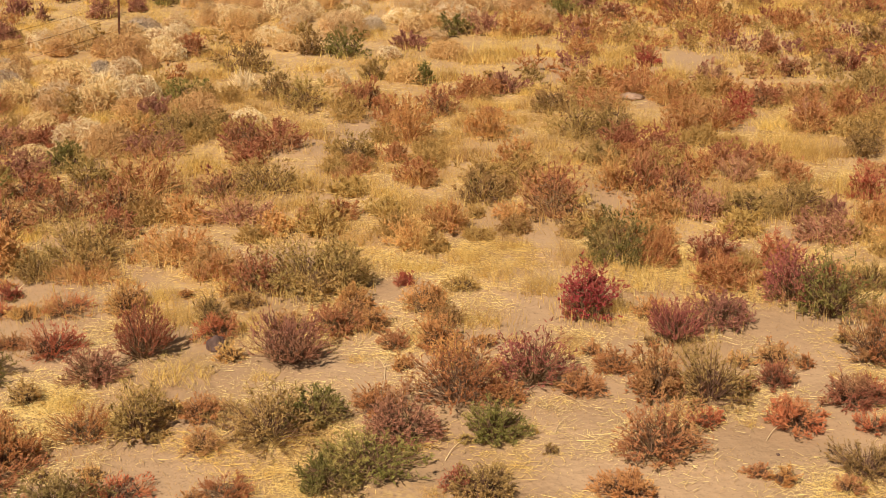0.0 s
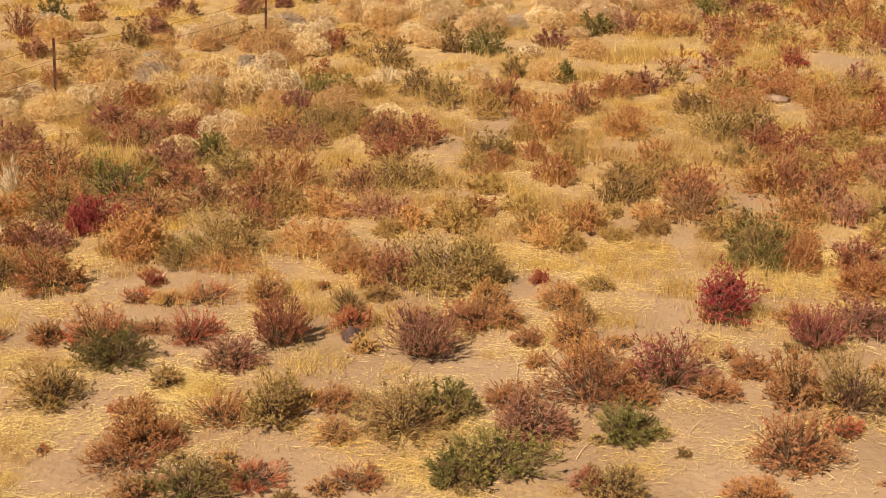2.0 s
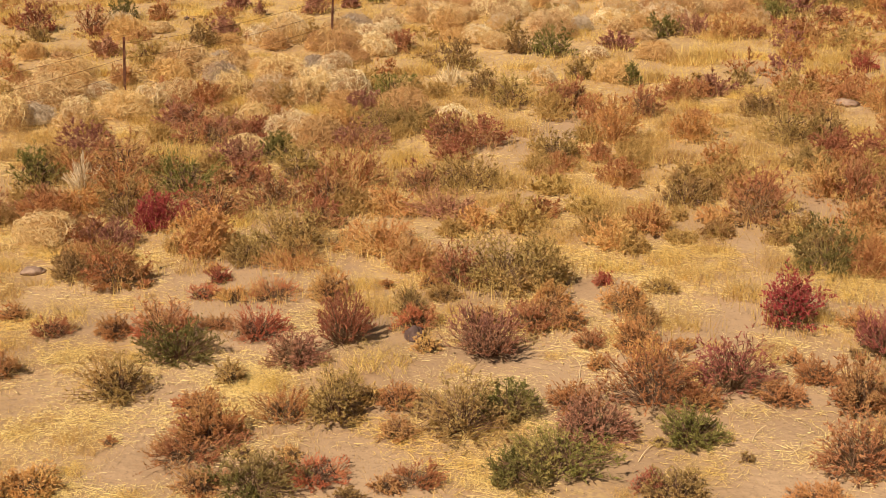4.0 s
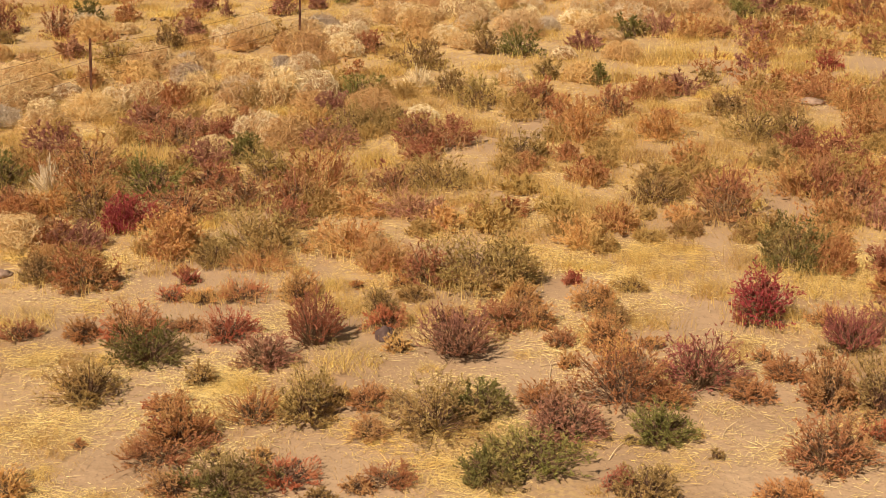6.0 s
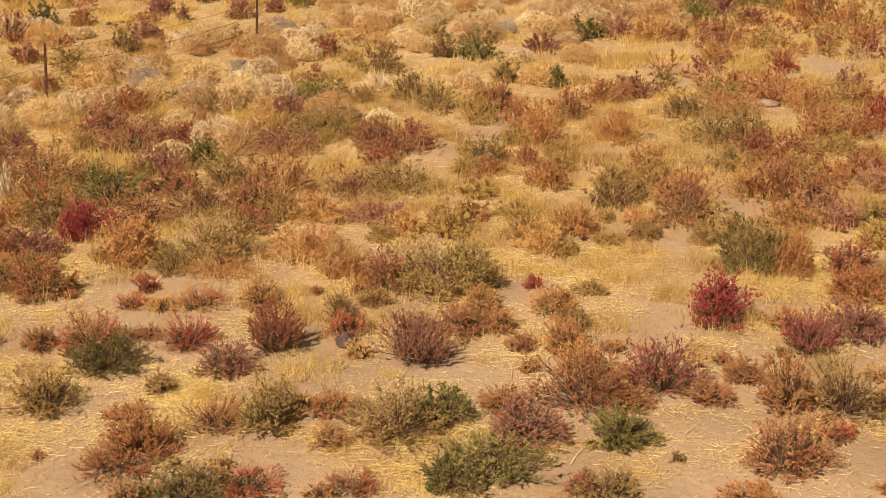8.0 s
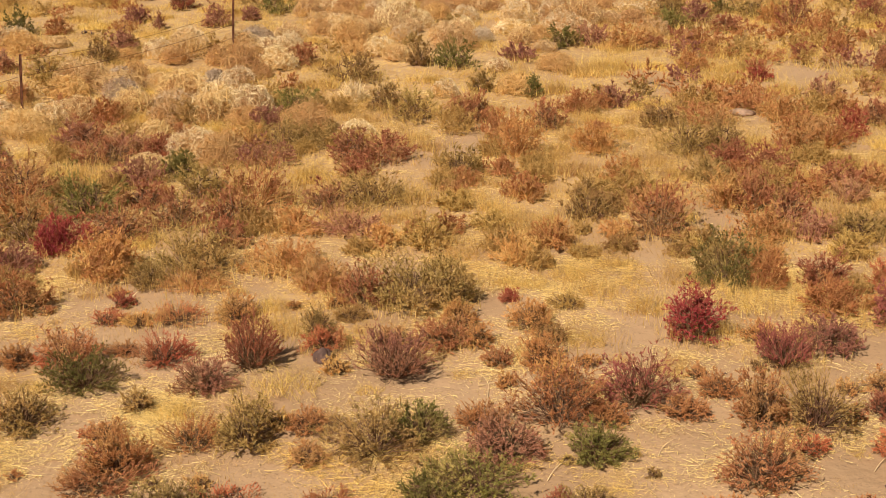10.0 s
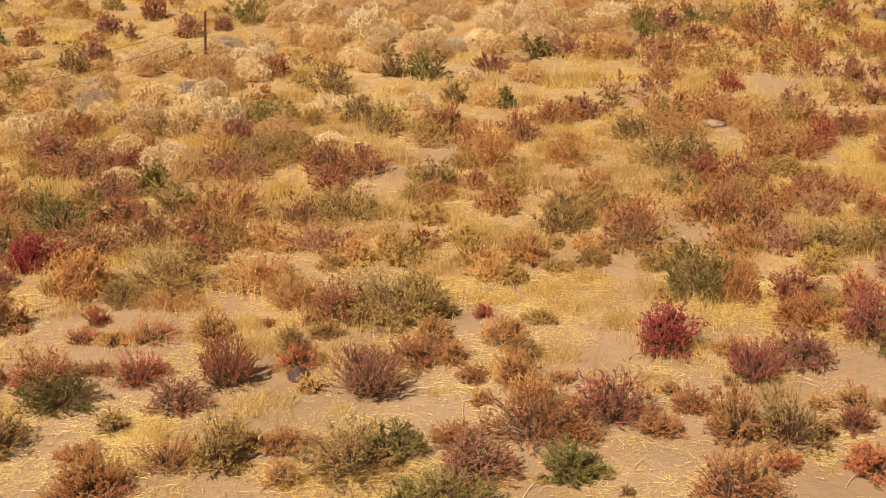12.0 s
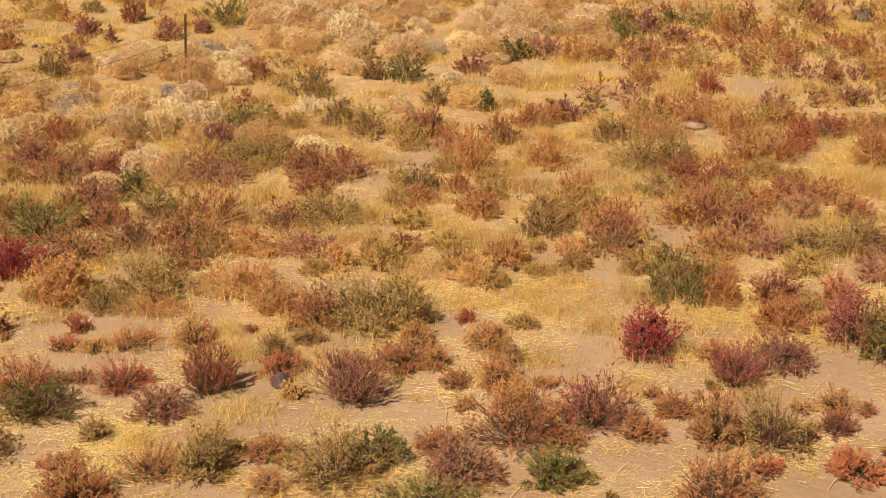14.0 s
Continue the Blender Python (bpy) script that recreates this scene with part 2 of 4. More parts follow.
def shrub_shape(kind, r, h, far, low, high, cover, straight):
    """Stems from one root and twigs full of small spiny leaves. low, high: elevations of the stems; straight: twigs follow the stems."""
    SEED[0] += 1
    rng = np.random.default_rng(SEED[0])
    leaf, wide = (0.019, 0.0078) if far < 15.4 else (0.021, 0.0088) if far < 21.7 else (0.027, 0.0115)
    if r < 0.22 and far < 15.4:
        leaf, wide = 0.015, 0.0075
    area = 2 * math.pi * r * (0.5 * r + 0.5 * h)
    want = max(cover * (1.0 if far < 15.4 else 1.4) * area / (0.5 * leaf * wide), 350)
    count = int(min(want, max(1.0, r / 0.42) * 6000 if far < 15.4 else 3400 if far < 21.7 else 2700 if straight or cover > 1 else 860))
    grow = math.sqrt(min(want / count, 1.7 if far < 12.6 else 2.3))
    leaf, wide = leaf * grow, wide * grow
    per = 9
    twigs = count // per
    stems = int(min(max(twigs / 5, 12), 130 if far < 15.4 else 110))
    az = rng.uniform(0, 2 * math.pi, stems)
    el = np.arcsin(rng.uniform(math.sin(radians(low)), math.sin(radians(high)), stems))
    reach = 0.93 * lobed(rng, az, el, 0.04) * (1 + 0.16 * np.sin(2 * el))
    out = np.stack([np.cos(az) * np.cos(el), np.sin(az) * np.cos(el), np.sin(el)], -1)
    size = np.array([r, r, h])
    tip = out * reach[:, None] * size
    root = np.stack([np.cos(az), np.sin(az), 0 * az], -1) * (rng.uniform(0, 0.18, stems) * r)[:, None]
    bow = root + (tip - root) * 0.5 + np.array([0, 0, 1]) * (rng.uniform(-0.05, 0.22, stems) * h * np.sin(el))[:, None]
    lines = bezier(root, bow, tip, 3)
    thick = 0.0038 if far < 15.4 else 0.0056 if far < 21.7 else 0.0075
    pick = rng.integers(0, stems, twigs)
    u = rng.uniform(0.2, 1.0, twigs)[:, None] ** 0.55
    a, b, c = root[pick], bow[pick], tip[pick]
    foot = (1 - u) ** 2 * a + 2 * u * (1 - u) * b + u * u * c
    along = unit(2 * (1 - u) * (b - a) + 2 * u * (c - b))
    way = unit(along + (0.5 if straight else 0.9) * rng.normal(size=(twigs, 3)) * [1, 1, 0.8] + [0, 0, 0.45 if straight else 0.35])
    length = (rng.uniform(0.10, 0.30, twigs) if straight else rng.uniform(0.06, 0.19, twigs) if far < 15.4 else rng.uniform(0.05, 0.16, twigs))[:, None] * min(r + 0.1, 0.8) * 0.9
    end = foot + way * length
    end[:, 2] = np.maximum(end[:, 2], 0.012)
    edge = unit(np.cross(end - foot, rng.normal(size=foot.shape))) * thick * 0.6
    twig_tris = np.stack([foot - edge, foot + edge, end], 1)
    v = rng.uniform(0.1, 1.08, (twigs, per, 1))
    at = foot[:, None] + (end - foot)[:, None] * v
    aim = unit((end - foot)[:, None] / length[:, None] + (0.5 if straight else 0.62) * rng.normal(size=(twigs, per, 3)))
    at, aim = at.reshape(-1, 3), aim.reshape(-1, 3)
    side = unit(np.cross(aim, rng.normal(size=aim.shape))) * (wide * rng.uniform(0.35, 0.65, (len(at), 1)))
    tri = np.stack([at - side, at + side, at + aim * leaf * rng.uniform(0.7, 1.5, (len(at), 1))], 1)
    tri[:, :, 2] = np.maximum(tri[:, :, 2], 0.004)
    # Slivers inside the dome stand in for the shade between the branches.
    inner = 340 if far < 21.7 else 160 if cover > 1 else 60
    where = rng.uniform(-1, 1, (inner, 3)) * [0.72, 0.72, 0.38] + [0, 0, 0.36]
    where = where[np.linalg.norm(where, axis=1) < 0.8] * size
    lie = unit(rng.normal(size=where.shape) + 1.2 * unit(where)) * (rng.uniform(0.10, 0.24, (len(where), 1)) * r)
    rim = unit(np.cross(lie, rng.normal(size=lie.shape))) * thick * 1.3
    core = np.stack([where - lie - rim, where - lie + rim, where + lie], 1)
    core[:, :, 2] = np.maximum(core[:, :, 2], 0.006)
    return lines, across(lines, rng, thick), twig_tris, tri, core


def shrub_parts(kind, *how):
    lines, sides, twig_tris, tri, core = shrub_shape(kind, *how)
    return [
        ("branchwork", strip_mesh("branchwork", lines, sides, WOOD_AND_SHADE if how[2] < 14.0 else LEAVES[kind])),
        ("twig_mass", tri_mesh("twig_mass", twig_tris, WOOD_AND_SHADE if how[2] < 15.4 and kind in ("green", "olive", "mauve") else LEAVES[kind])),
        ("foliage", tri_mesh("foliage", tri, LEAVES[kind])),
        # near, green, olive and redbrown: dark colour imitates gap shade; others leaf-toned
        ("dead_core", tri_mesh("dead_core", core, WOOD_AND_SHADE if how[2] < 14.0 or kind in ("green", "olive", "redbrown") else LEAVES[kind])),
    ]


WORDS = {
    "green": "dark green", "olive": "olive brown", "rust": "rusty brown", "redbrown": "dark reddish brown", "red": "brick red",
    "crimson": "bright crimson", "magenta": "purplish red", "mauve": "greyish mauve", "orange": "rusty orange",
    "wheat": "golden brown",
}


def height_word(r):
    return "large" if r > 0.55 else "small" if r < 0.25 else "knee-high"


FAR_BRUSH = {}


def far_shrub(kind, x, y, r, h):
    """Brush so far off that single plants run together: only its triangles are kept, to be joined."""
    _, _, twig_tris, tri, core = shrub_shape(kind, r, h, y, 14, 88, 0.9, False)
    FAR_BRUSH.setdefault(kind, []).append(np.concatenate([twig_tris, tri, core]) + np.array([x, y, rise(x, y)]))


def round_shrub(kind, x, y, r, h):
    label = f"{height_word(r)} dense {WORDS[kind]} thistle bush on dry sand"
    return plant("thistle_bush", label, "shrub", "desert shrubs", x, y, 0, shrub_parts(kind, r, h, y, 4, 88, 1.25, False))


def broom_shrub(kind, x, y, r, h):
    label = f"{height_word(r)} upright {WORDS[kind]} brushy shrub on dry sand"
    return plant("brushy_shrub", label, "shrub", "desert shrubs", x, y, 0, shrub_parts(kind, r, h, y, 18, 88, 0.85, True))


def sprawling_shrub(kind, x, y, r, h):
    label = f"low sparse {WORDS.get(kind, 'golden')} weed sprawling over bare sand"
    return plant("sprawling_weed", label, "weed", "low weeds", x, y, 0, shrub_parts(kind, r, h, y, 4, 66, 0.75, True))


def blades(rng, feet, heights, lean, width):
    """Grass blades, bent, as an array of triangles."""
    n = len(feet)
    az = rng.uniform(0, 2 * math.pi, n)
    out = np.stack([np.cos(az), np.sin(az), 0 * az], -1) * (lean * rng.uniform(0.3, 1.3, n) * heights)[:, None]
    mid = feet + 0.35 * out + np.array([0, 0, 0.6]) * heights[:, None]
    tip = feet + out + np.array([0, 0, 1]) * (heights * rng.uniform(0.55, 1.0, n))[:, None]
    turn = rng.uniform(0, math.pi, n)
    side = np.stack([np.cos(turn), np.sin(turn), 0 * turn], -1) * (width * rng.uniform(0.35, 0.65, n))[:, None]
    return np.concatenate([np.stack([feet - side, feet + side, mid + side * 0.6], 1), np.stack([mid - side * 0.3, mid + side * 0.6, tip], 1)])


def grass_bush(kind, x, y, r, h):
    SEED[0] += 1
    rng = np.random.default_rng(SEED[0])
    width = 0.0055 if y < 15.4 else 0.0085 if y < 21.7 else 0.0125
    n = int(min(3.2 * r * r * 3.14 * 600 * (0.006 / width) + 110, 430))
    az, d = rng.uniform(0, 2 * math.pi, n), np.sqrt(rng.uniform(0, 1, n)) * r
    d = d * (1 + 0.22 * np.sin(2 * az + SEED[0]) + 0.18 * np.sin(5 * az + 2 * SEED[0]))
    feet = np.stack([np.cos(az) * d, np.sin(az) * d, 0 * d], -1)
    heights = h * rng.uniform(0.45, 1.1, n) * (1.0 - 0.5 * (d / r) ** 2)
    return plant("grass_clump", "golden dry grass clump rooted in the sand", "grass clump", "dry grass clumps", x, y, 0,
                 [("tuft", tri_mesh("tuft", blades(rng, feet, heights, 1.5, width), LEAVES["gold"]))])


def tumbleweed(kind, x, y, r, h):
    """A rolled-up dead thistle: bare stems curving out and in again round a dome."""
    SEED[0] += 1
    rng = np.random.default_rng(SEED[0])
    stems, per = (130, 12) if y < 20.2 else (110, 10) if y < 26 else (90, 9)
    size = np.array([r, r, h])

    def dome(a, e, k):
        return np.stack([np.cos(a) * np.cos(e), np.sin(a) * np.cos(e), np.sin(e)], -1) * size * k[:, None]

    az, el = rng.uniform(0, 2 * math.pi, stems), np.arcsin(rng.uniform(0.02, 0.98, stems))
    reach = 0.58 + 0.42 * lobed(rng, az, el, 0.04)
    ray = dome(az, el, np.ones(stems)) / size
    bend = unit(np.cross(ray, rng.normal(size=ray.shape)) + [0, 0, 1.1])
    sweep = rng.uniform(0.7, 1.7, (stems, 1))
    path = []
    for v in np.linspace(0, 1, 6):
        way = unit(ray * np.cos(sweep * (v - 0.35)) + bend * np.sin(sweep * (v - 0.35)))
        way[:, 2] = np.abs(way[:, 2])
        path.append(way * size * (np.minimum(1, 0.25 + 1.6 * v) * reach * (1 - 0.22 * v * v))[:, None])
    lines = np.stack(path, 1)
    lines[:, 1:-1] += rng.normal(0, 0.013 * r, lines[:, 1:-1].shape)
    lines[:, :, 2] = np.maximum(lines[:, :, 2], 0.01)
    thick = 0.0036 if y < 20.2 else 0.0040 if y < 26 else 0.0046
    pick, v = np.repeat(np.arange(stems), per), rng.integers(1, 5, stems * per)
    foot = lines[pick, v]
    run = unit(lines[pick, v + 1] - foot)
    way = unit(run + 0.6 * np.cross(run, unit(foot)) * rng.normal(size=(len(pick), 1)) + 0.24 * rng.normal(size=run.shape))
    length = rng.uniform(0.15, 0.4, (len(pick), 1)) * r
    bow = foot + way * length * 0.6
    tip = bow + unit(way - 0.75 * unit(foot) + 0.25 * rng.normal(size=way.shape)) * length * 0.5
    tip[:, 2] = np.maximum(tip[:, 2], 0.01)
    edge = unit(np.cross(way, rng.normal(size=way.shape))) * thick * 0.85
    twig = np.concatenate([np.stack([foot - edge, foot + edge, bow + edge * 0.7], 1), np.stack([bow - edge * 0.7, bow + edge * 0.7, tip], 1)])
    # Stem slivers filling the dome, coloured below to give its shaded inside.
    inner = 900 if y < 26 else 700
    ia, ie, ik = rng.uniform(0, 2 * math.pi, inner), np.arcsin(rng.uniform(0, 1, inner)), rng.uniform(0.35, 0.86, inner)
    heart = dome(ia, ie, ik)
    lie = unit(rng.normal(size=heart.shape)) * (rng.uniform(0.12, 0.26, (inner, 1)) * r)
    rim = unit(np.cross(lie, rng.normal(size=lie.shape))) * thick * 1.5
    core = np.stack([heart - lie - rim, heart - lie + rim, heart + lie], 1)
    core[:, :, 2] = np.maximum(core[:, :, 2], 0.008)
    word = {"tan": "golden tan", "cream": "bleached cream", "rusttan": "russet brown", "grey": "weathered grey"}[kind]
    place = "heaped along the fence" if y > 18.5 and x < 0 else "resting on dry ground"
    return plant("tumbleweed", f"{word} dead tumbleweed of tangled stems {place}", "tumbleweed", "tumbleweeds", x, y, 0, [
        ("branchwork", strip_mesh("branchwork", lines, across(lines, rng, thick, 0.6), DRY[kind])),
        ("twig_mass", tri_mesh("twig_mass", twig, DRY[kind])),
        # tan and cream domes get a darker russet core as painted shade
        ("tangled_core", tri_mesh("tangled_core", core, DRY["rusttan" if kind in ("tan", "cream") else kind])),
    ])


def bleached_bush(x, y, r, h):
    """A dead bush of bare upright forking branches, weathered nearly white."""
    SEED[0] += 1
    rng = np.random.default_rng(SEED[0])
    stems, per = 90, 7
    az, el = rng.uniform(0, 2 * math.pi, stems), np.arcsin(rng.uniform(0.25, 0.99, stems))
    tip = np.stack([np.cos(az) * np.cos(el) * r, np.sin(az) * np.cos(el) * r, np.sin(el) * h], -1) * rng.uniform(0.75, 1.1, (stems, 1))
    root = tip * [0.12, 0.12, 0.0]
    bow = 0.5 * (root + tip) + rng.normal(0, 0.06 * r, (stems, 3)) - [0, 0, 0.06 * h]
    lines = bezier(root, bow, tip, 5)
    pick, at = np.repeat(np.arange(stems), per), rng.integers(1, 4, stems * per)
    foot = lines[pick, at]
    way = unit(unit(lines[pick, at + 1] - foot) + 0.55 * rng.normal(size=foot.shape))
    end = foot + way * (rng.uniform(0.15, 0.38, (len(pick), 1)) * r)
    end[:, 2] = np.maximum(end[:, 2], 0.02)
    twigs = np.stack([foot, 0.5 * (foot + end) + rng.normal(0, 0.02 * r, foot.shape), end], 1)
    return plant("bleached_bush", "bleached white dead bush with bare forking branches", "dead bush", "dead bushes", x, y, 0, [
        ("branchwork", strip_mesh("branchwork", lines, across(lines, rng, 0.0085, 0.5), DRY["cream"])),
        ("twig_mass", strip_mesh("twig_mass", twigs, across(twigs, rng, 0.0055, 0.4), DRY["cream"])),
    ])


# ---- the plants that stand out ----
round_shrub("green", -3.13, 9.69, 0.37, 0.24)
round_shrub("olive", 0.25, 9.97, 0.28, 0.23)
round_shrub("orange", 1.37, 10.00, 0.25, 0.17)
round_shrub("orange", 3.19, 10.06, 0.13, 0.12)
round_shrub("green", -1.02, 10.10, 0.28, 0.24)
round_shrub("green", -0.71, 10.36, 0.46, 0.27)
round_shrub("rust", -3.75, 10.43, 0.30, 0.31)
round_shrub("redbrown", 1.73, 10.58, 0.37, 0.50)
round_shrub("olive", -2.71, 10.89, 0.29, 0.42)
round_shrub("olive", -1.59, 10.89, 0.50, 0.42)
round_shrub("mauve", -0.45, 10.90, 0.35, 0.35)
round_shrub("green", 0.36, 10.94, 0.28, 0.28)
round_shrub("olive", -4.84, 11.07, 0.33, 0.34)
round_shrub("green", -1.22, 11.13, 0.26, 0.31)
round_shrub("red", 3.01, 11.14, 0.28, 0.22)
round_shrub("olive", -3.87, 11.41, 0.17, 0.19)
round_shrub("redbrown", 3.62, 11.53, 0.29, 0.24)
round_shrub("rust", 0.05, 11.54, 0.46, 0.54)
round_shrub("olive", 2.35, 11.63, 0.39, 0.48)
round_shrub("rust", 1.84, 11.66, 0.28, 0.45)
round_shrub("mauve", -3.36, 11.82, 0.26, 0.31)
round_shrub("green", -4.52, 11.86, 0.36, 0.33)
round_shrub("magenta", 0.74, 11.89, 0.37, 0.51)
round_shrub("redbrown", 3.00, 11.91, 0.18, 0.22)
round_shrub("rust", 1.54, 12.18, 0.21, 0.21)
round_shrub("rust", 4.04, 12.35, 0.31, 0.53)
round_shrub("orange", 3.09, 12.35, 0.17, 0.21)
round_shrub("orange", -0.17, 12.66, 0.23, 0.32)
round_shrub("red", -2.36, 12.82, 0.23, 0.20)
round_shrub("redbrown", -1.18, 13.08, 0.28, 0.29)
round_shrub("olive", -2.46, 13.10, 0.17, 0.29)
round_shrub("orange", -0.82, 13.11, 0.17, 0.23)
round_shrub("mauve", 2.72, 13.18, 0.30, 0.31)
round_shrub("crimson", 1.39, 13.34, 0.32, 0.52)
round_shrub("green", 3.89, 13.37, 0.38, 0.66)
round_shrub("rust", -5.86, 13.56, 0.36, 0.41)
round_shrub("olive", -6.38, 13.61, 0.24, 0.30)
round_shrub("magenta", 3.56, 13.71, 0.36, 0.53)
round_shrub("redbrown", -2.08, 13.96, 0.28, 0.43)
round_shrub("olive", -1.18, 14.00, 0.28, 0.49)
round_shrub("olive", 4.48, 14.01, 0.22, 0.29)
round_shrub("olive", -1.59, 14.06, 0.60, 0.57)
round_shrub("rust", 2.88, 14.06, 0.36, 0.30)
round_shrub("olive", -4.60, 14.29, 0.23, 0.30)
round_shrub("orange", -2.60, 14.33, 0.34, 0.31)
round_shrub("orange", -5.16, 14.56, 0.37, 0.42)
round_shrub("orange", -5.18, 14.56, 0.36, 0.51)
round_shrub("mauve", -6.33, 14.57, 0.30, 0.29)
round_shrub("rust", 2.29, 14.61, 0.25, 0.37)
round_shrub("rust", -6.66, 14.64, 0.33, 0.31)
round_shrub("red", 3.63, 14.66, 0.26, 0.33)
round_shrub("olive", -4.18, 14.69, 0.49, 0.55)
round_shrub("redbrown", 2.91, 14.71, 0.29, 0.37)
round_shrub("green", 1.87, 14.77, 0.43, 0.54)
round_shrub("orange", -3.13, 14.79, 0.42, 0.33)
round_shrub("crimson", -6.00, 15.09, 0.25, 0.36)
round_shrub("crimson", -5.93, 15.22, 0.30, 0.42)
round_shrub("mauve", 4.40, 15.52, 0.37, 0.34)
round_shrub("redbrown", -7.69, 15.75, 0.33, 0.27)
round_shrub("rust", -0.09, 15.77, 0.32, 0.30)
round_shrub("rust", 5.04, 16.00, 0.21, 0.27)
round_shrub("orange", -3.29, 16.01, 0.38, 0.25)
round_shrub("redbrown", 1.20, 16.09, 0.43, 0.68)
round_shrub("rust", 2.41, 16.12, 0.39, 0.42)
round_shrub("redbrown", -4.78, 16.13, 0.39, 0.49)
round_shrub("mauve", 4.57, 16.19, 0.24, 0.21)
round_shrub("olive", 3.72, 16.21, 0.32, 0.31)
round_shrub("olive", 3.57, 16.22, 0.35, 0.32)
round_shrub("redbrown", -4.12, 16.25, 0.39, 0.37)
round_shrub("mauve", 3.03, 16.25, 0.34, 0.31)
round_shrub("olive", 4.17, 16.27, 0.43, 0.45)
round_shrub("green", -6.05, 16.37, 0.53, 0.55)
round_shrub("green", -8.14, 16.57, 0.39, 0.51)
round_shrub("olive", 0.34, 16.71, 0.37, 0.36)
round_shrub("redbrown", 2.83, 16.75, 0.23, 0.47)
round_shrub("rust", -3.94, 16.87, 0.60, 0.61)
round_shrub("red", 5.25, 16.89, 0.26, 0.45)
round_shrub("redbrown", -3.02, 16.93, 0.29, 0.33)
round_shrub("redbrown", -7.11, 17.02, 0.54, 0.59)
round_shrub("olive", -4.67, 17.14, 0.48, 0.50)
round_shrub("olive", -2.46, 17.15, 0.63, 0.40)
round_shrub("rust", 2.11, 17.23, 0.40, 0.45)
round_shrub("rust", -0.47, 17.44, 0.30, 0.30)
round_shrub("orange", -1.29, 17.91, 0.22, 0.24)
round_shrub("green", -5.23, 17.99, 0.28, 0.31)
round_shrub("rust", 0.82, 18.02, 0.31, 0.35)
round_shrub("olive", -1.39, 18.26, 0.29, 0.39)
round_shrub("redbrown", -6.42, 18.50, 0.53, 0.34)
round_shrub("olive", 5.69, 18.60, 0.34, 0.45)
round_shrub("redbrown", -2.95, 18.77, 0.36, 0.46)
round_shrub("mauve", -6.33, 18.93, 0.34, 0.31)
round_shrub("rust", -4.59, 18.99, 0.36, 0.37)
round_shrub("rust", -0.64, 19.18, 0.46, 0.63)
round_shrub("mauve", -7.08, 19.23, 0.47, 0.31)
round_shrub("olive", -4.06, 19.25, 0.34, 0.45)
round_shrub("redbrown", -6.96, 19.26, 0.44, 0.39)
round_shrub("olive", 2.30, 19.44, 0.33, 0.57)
round_shrub("rust", 0.46, 19.44, 0.38, 0.44)
round_shrub("olive", 1.81, 19.44, 0.38, 0.58)
round_shrub("rust", 3.28, 19.52, 0.31, 0.54)
round_shrub("rust", 5.17, 19.60, 0.35, 0.47)
round_shrub("rust", 3.81, 19.76, 0.37, 0.50)
round_shrub("red", 4.23, 20.25, 0.24, 0.44)
round_shrub("mauve", 5.32, 20.28, 0.24, 0.27)
round_shrub("rust", 5.87, 20.44, 0.29, 0.43)
round_shrub("redbrown", -0.25, 20.58, 0.33, 0.44)
round_shrub("redbrown", 6.46, 20.72, 0.25, 0.36)
round_shrub("redbrown", -1.35, 20.74, 0.25, 0.44)
round_shrub("olive", 1.54, 20.82, 0.41, 0.40)
round_shrub("olive", -2.32, 20.82, 0.41, 0.48)
round_shrub("redbrown", -1.58, 20.83, 0.29, 0.39)
round_shrub("redbrown", 4.78, 21.01, 0.31, 0.37)
round_shrub("redbrown", 4.79, 21.02, 0.25, 0.32)
round_shrub("rust", 3.32, 21.15, 0.37, 0.42)
round_shrub("green", -4.26, 21.23, 0.39, 0.36)
round_shrub("rust", 4.32, 21.46, 0.30, 0.36)
round_shrub("rust", 0.23, 21.47, 0.33, 0.35)
round_shrub("olive", -2.85, 21.52, 0.33, 0.43)
round_shrub("mauve", 0.87, 21.79, 0.30, 0.32)
round_shrub("rust", 2.42, 21.87, 0.39, 0.35)
round_shrub("mauve", 4.19, 22.22, 0.31, 0.37)
round_shrub("green", -0.51, 22.24, 0.19, 0.32)
round_shrub("olive", -1.36, 22.50, 0.26, 0.30)
round_shrub("redbrown", 5.59, 22.74, 0.28, 0.30)
round_shrub("olive", -8.93, 22.93, 0.34, 0.43)
round_shrub("redbrown", 6.65, 23.05, 0.33, 0.35)
round_shrub("mauve", -9.89, 23.23, 0.29, 0.34)
round_shrub("olive", -3.65, 23.25, 0.50, 0.47)
round_shrub("crimson", 3.29, 23.41, 0.24, 0.34)
round_shrub("olive", 4.99, 23.53, 0.12, 0.13)
round_shrub("redbrown", 5.50, 23.93, 0.17, 0.38)
round_shrub("rust", 2.25, 24.05, 0.33, 0.31)
round_shrub("redbrown", -4.65, 24.10, 0.30, 0.34)
round_shrub("redbrown", 5.50, 24.11, 0.20, 0.42)
round_shrub("green", -1.94, 24.12, 0.41, 0.50)
round_shrub("olive", -8.41, 24.14, 0.34, 0.35)
round_shrub("olive", -2.55, 24.16, 0.24, 0.39)
round_shrub("rust", 6.40, 24.18, 0.29, 0.42)
round_shrub("olive", -11.57, 24.21, 0.22, 0.23)
round_shrub("olive", 6.50, 24.36, 0.24, 0.34)
round_shrub("mauve", -0.82, 24.70, 0.32, 0.27)
round_shrub("redbrown", -10.74, 24.76, 0.34, 0.61)
round_shrub("redbrown", 4.23, 24.90, 0.16, 0.31)
round_shrub("mauve", -8.23, 24.91, 0.26, 0.41)
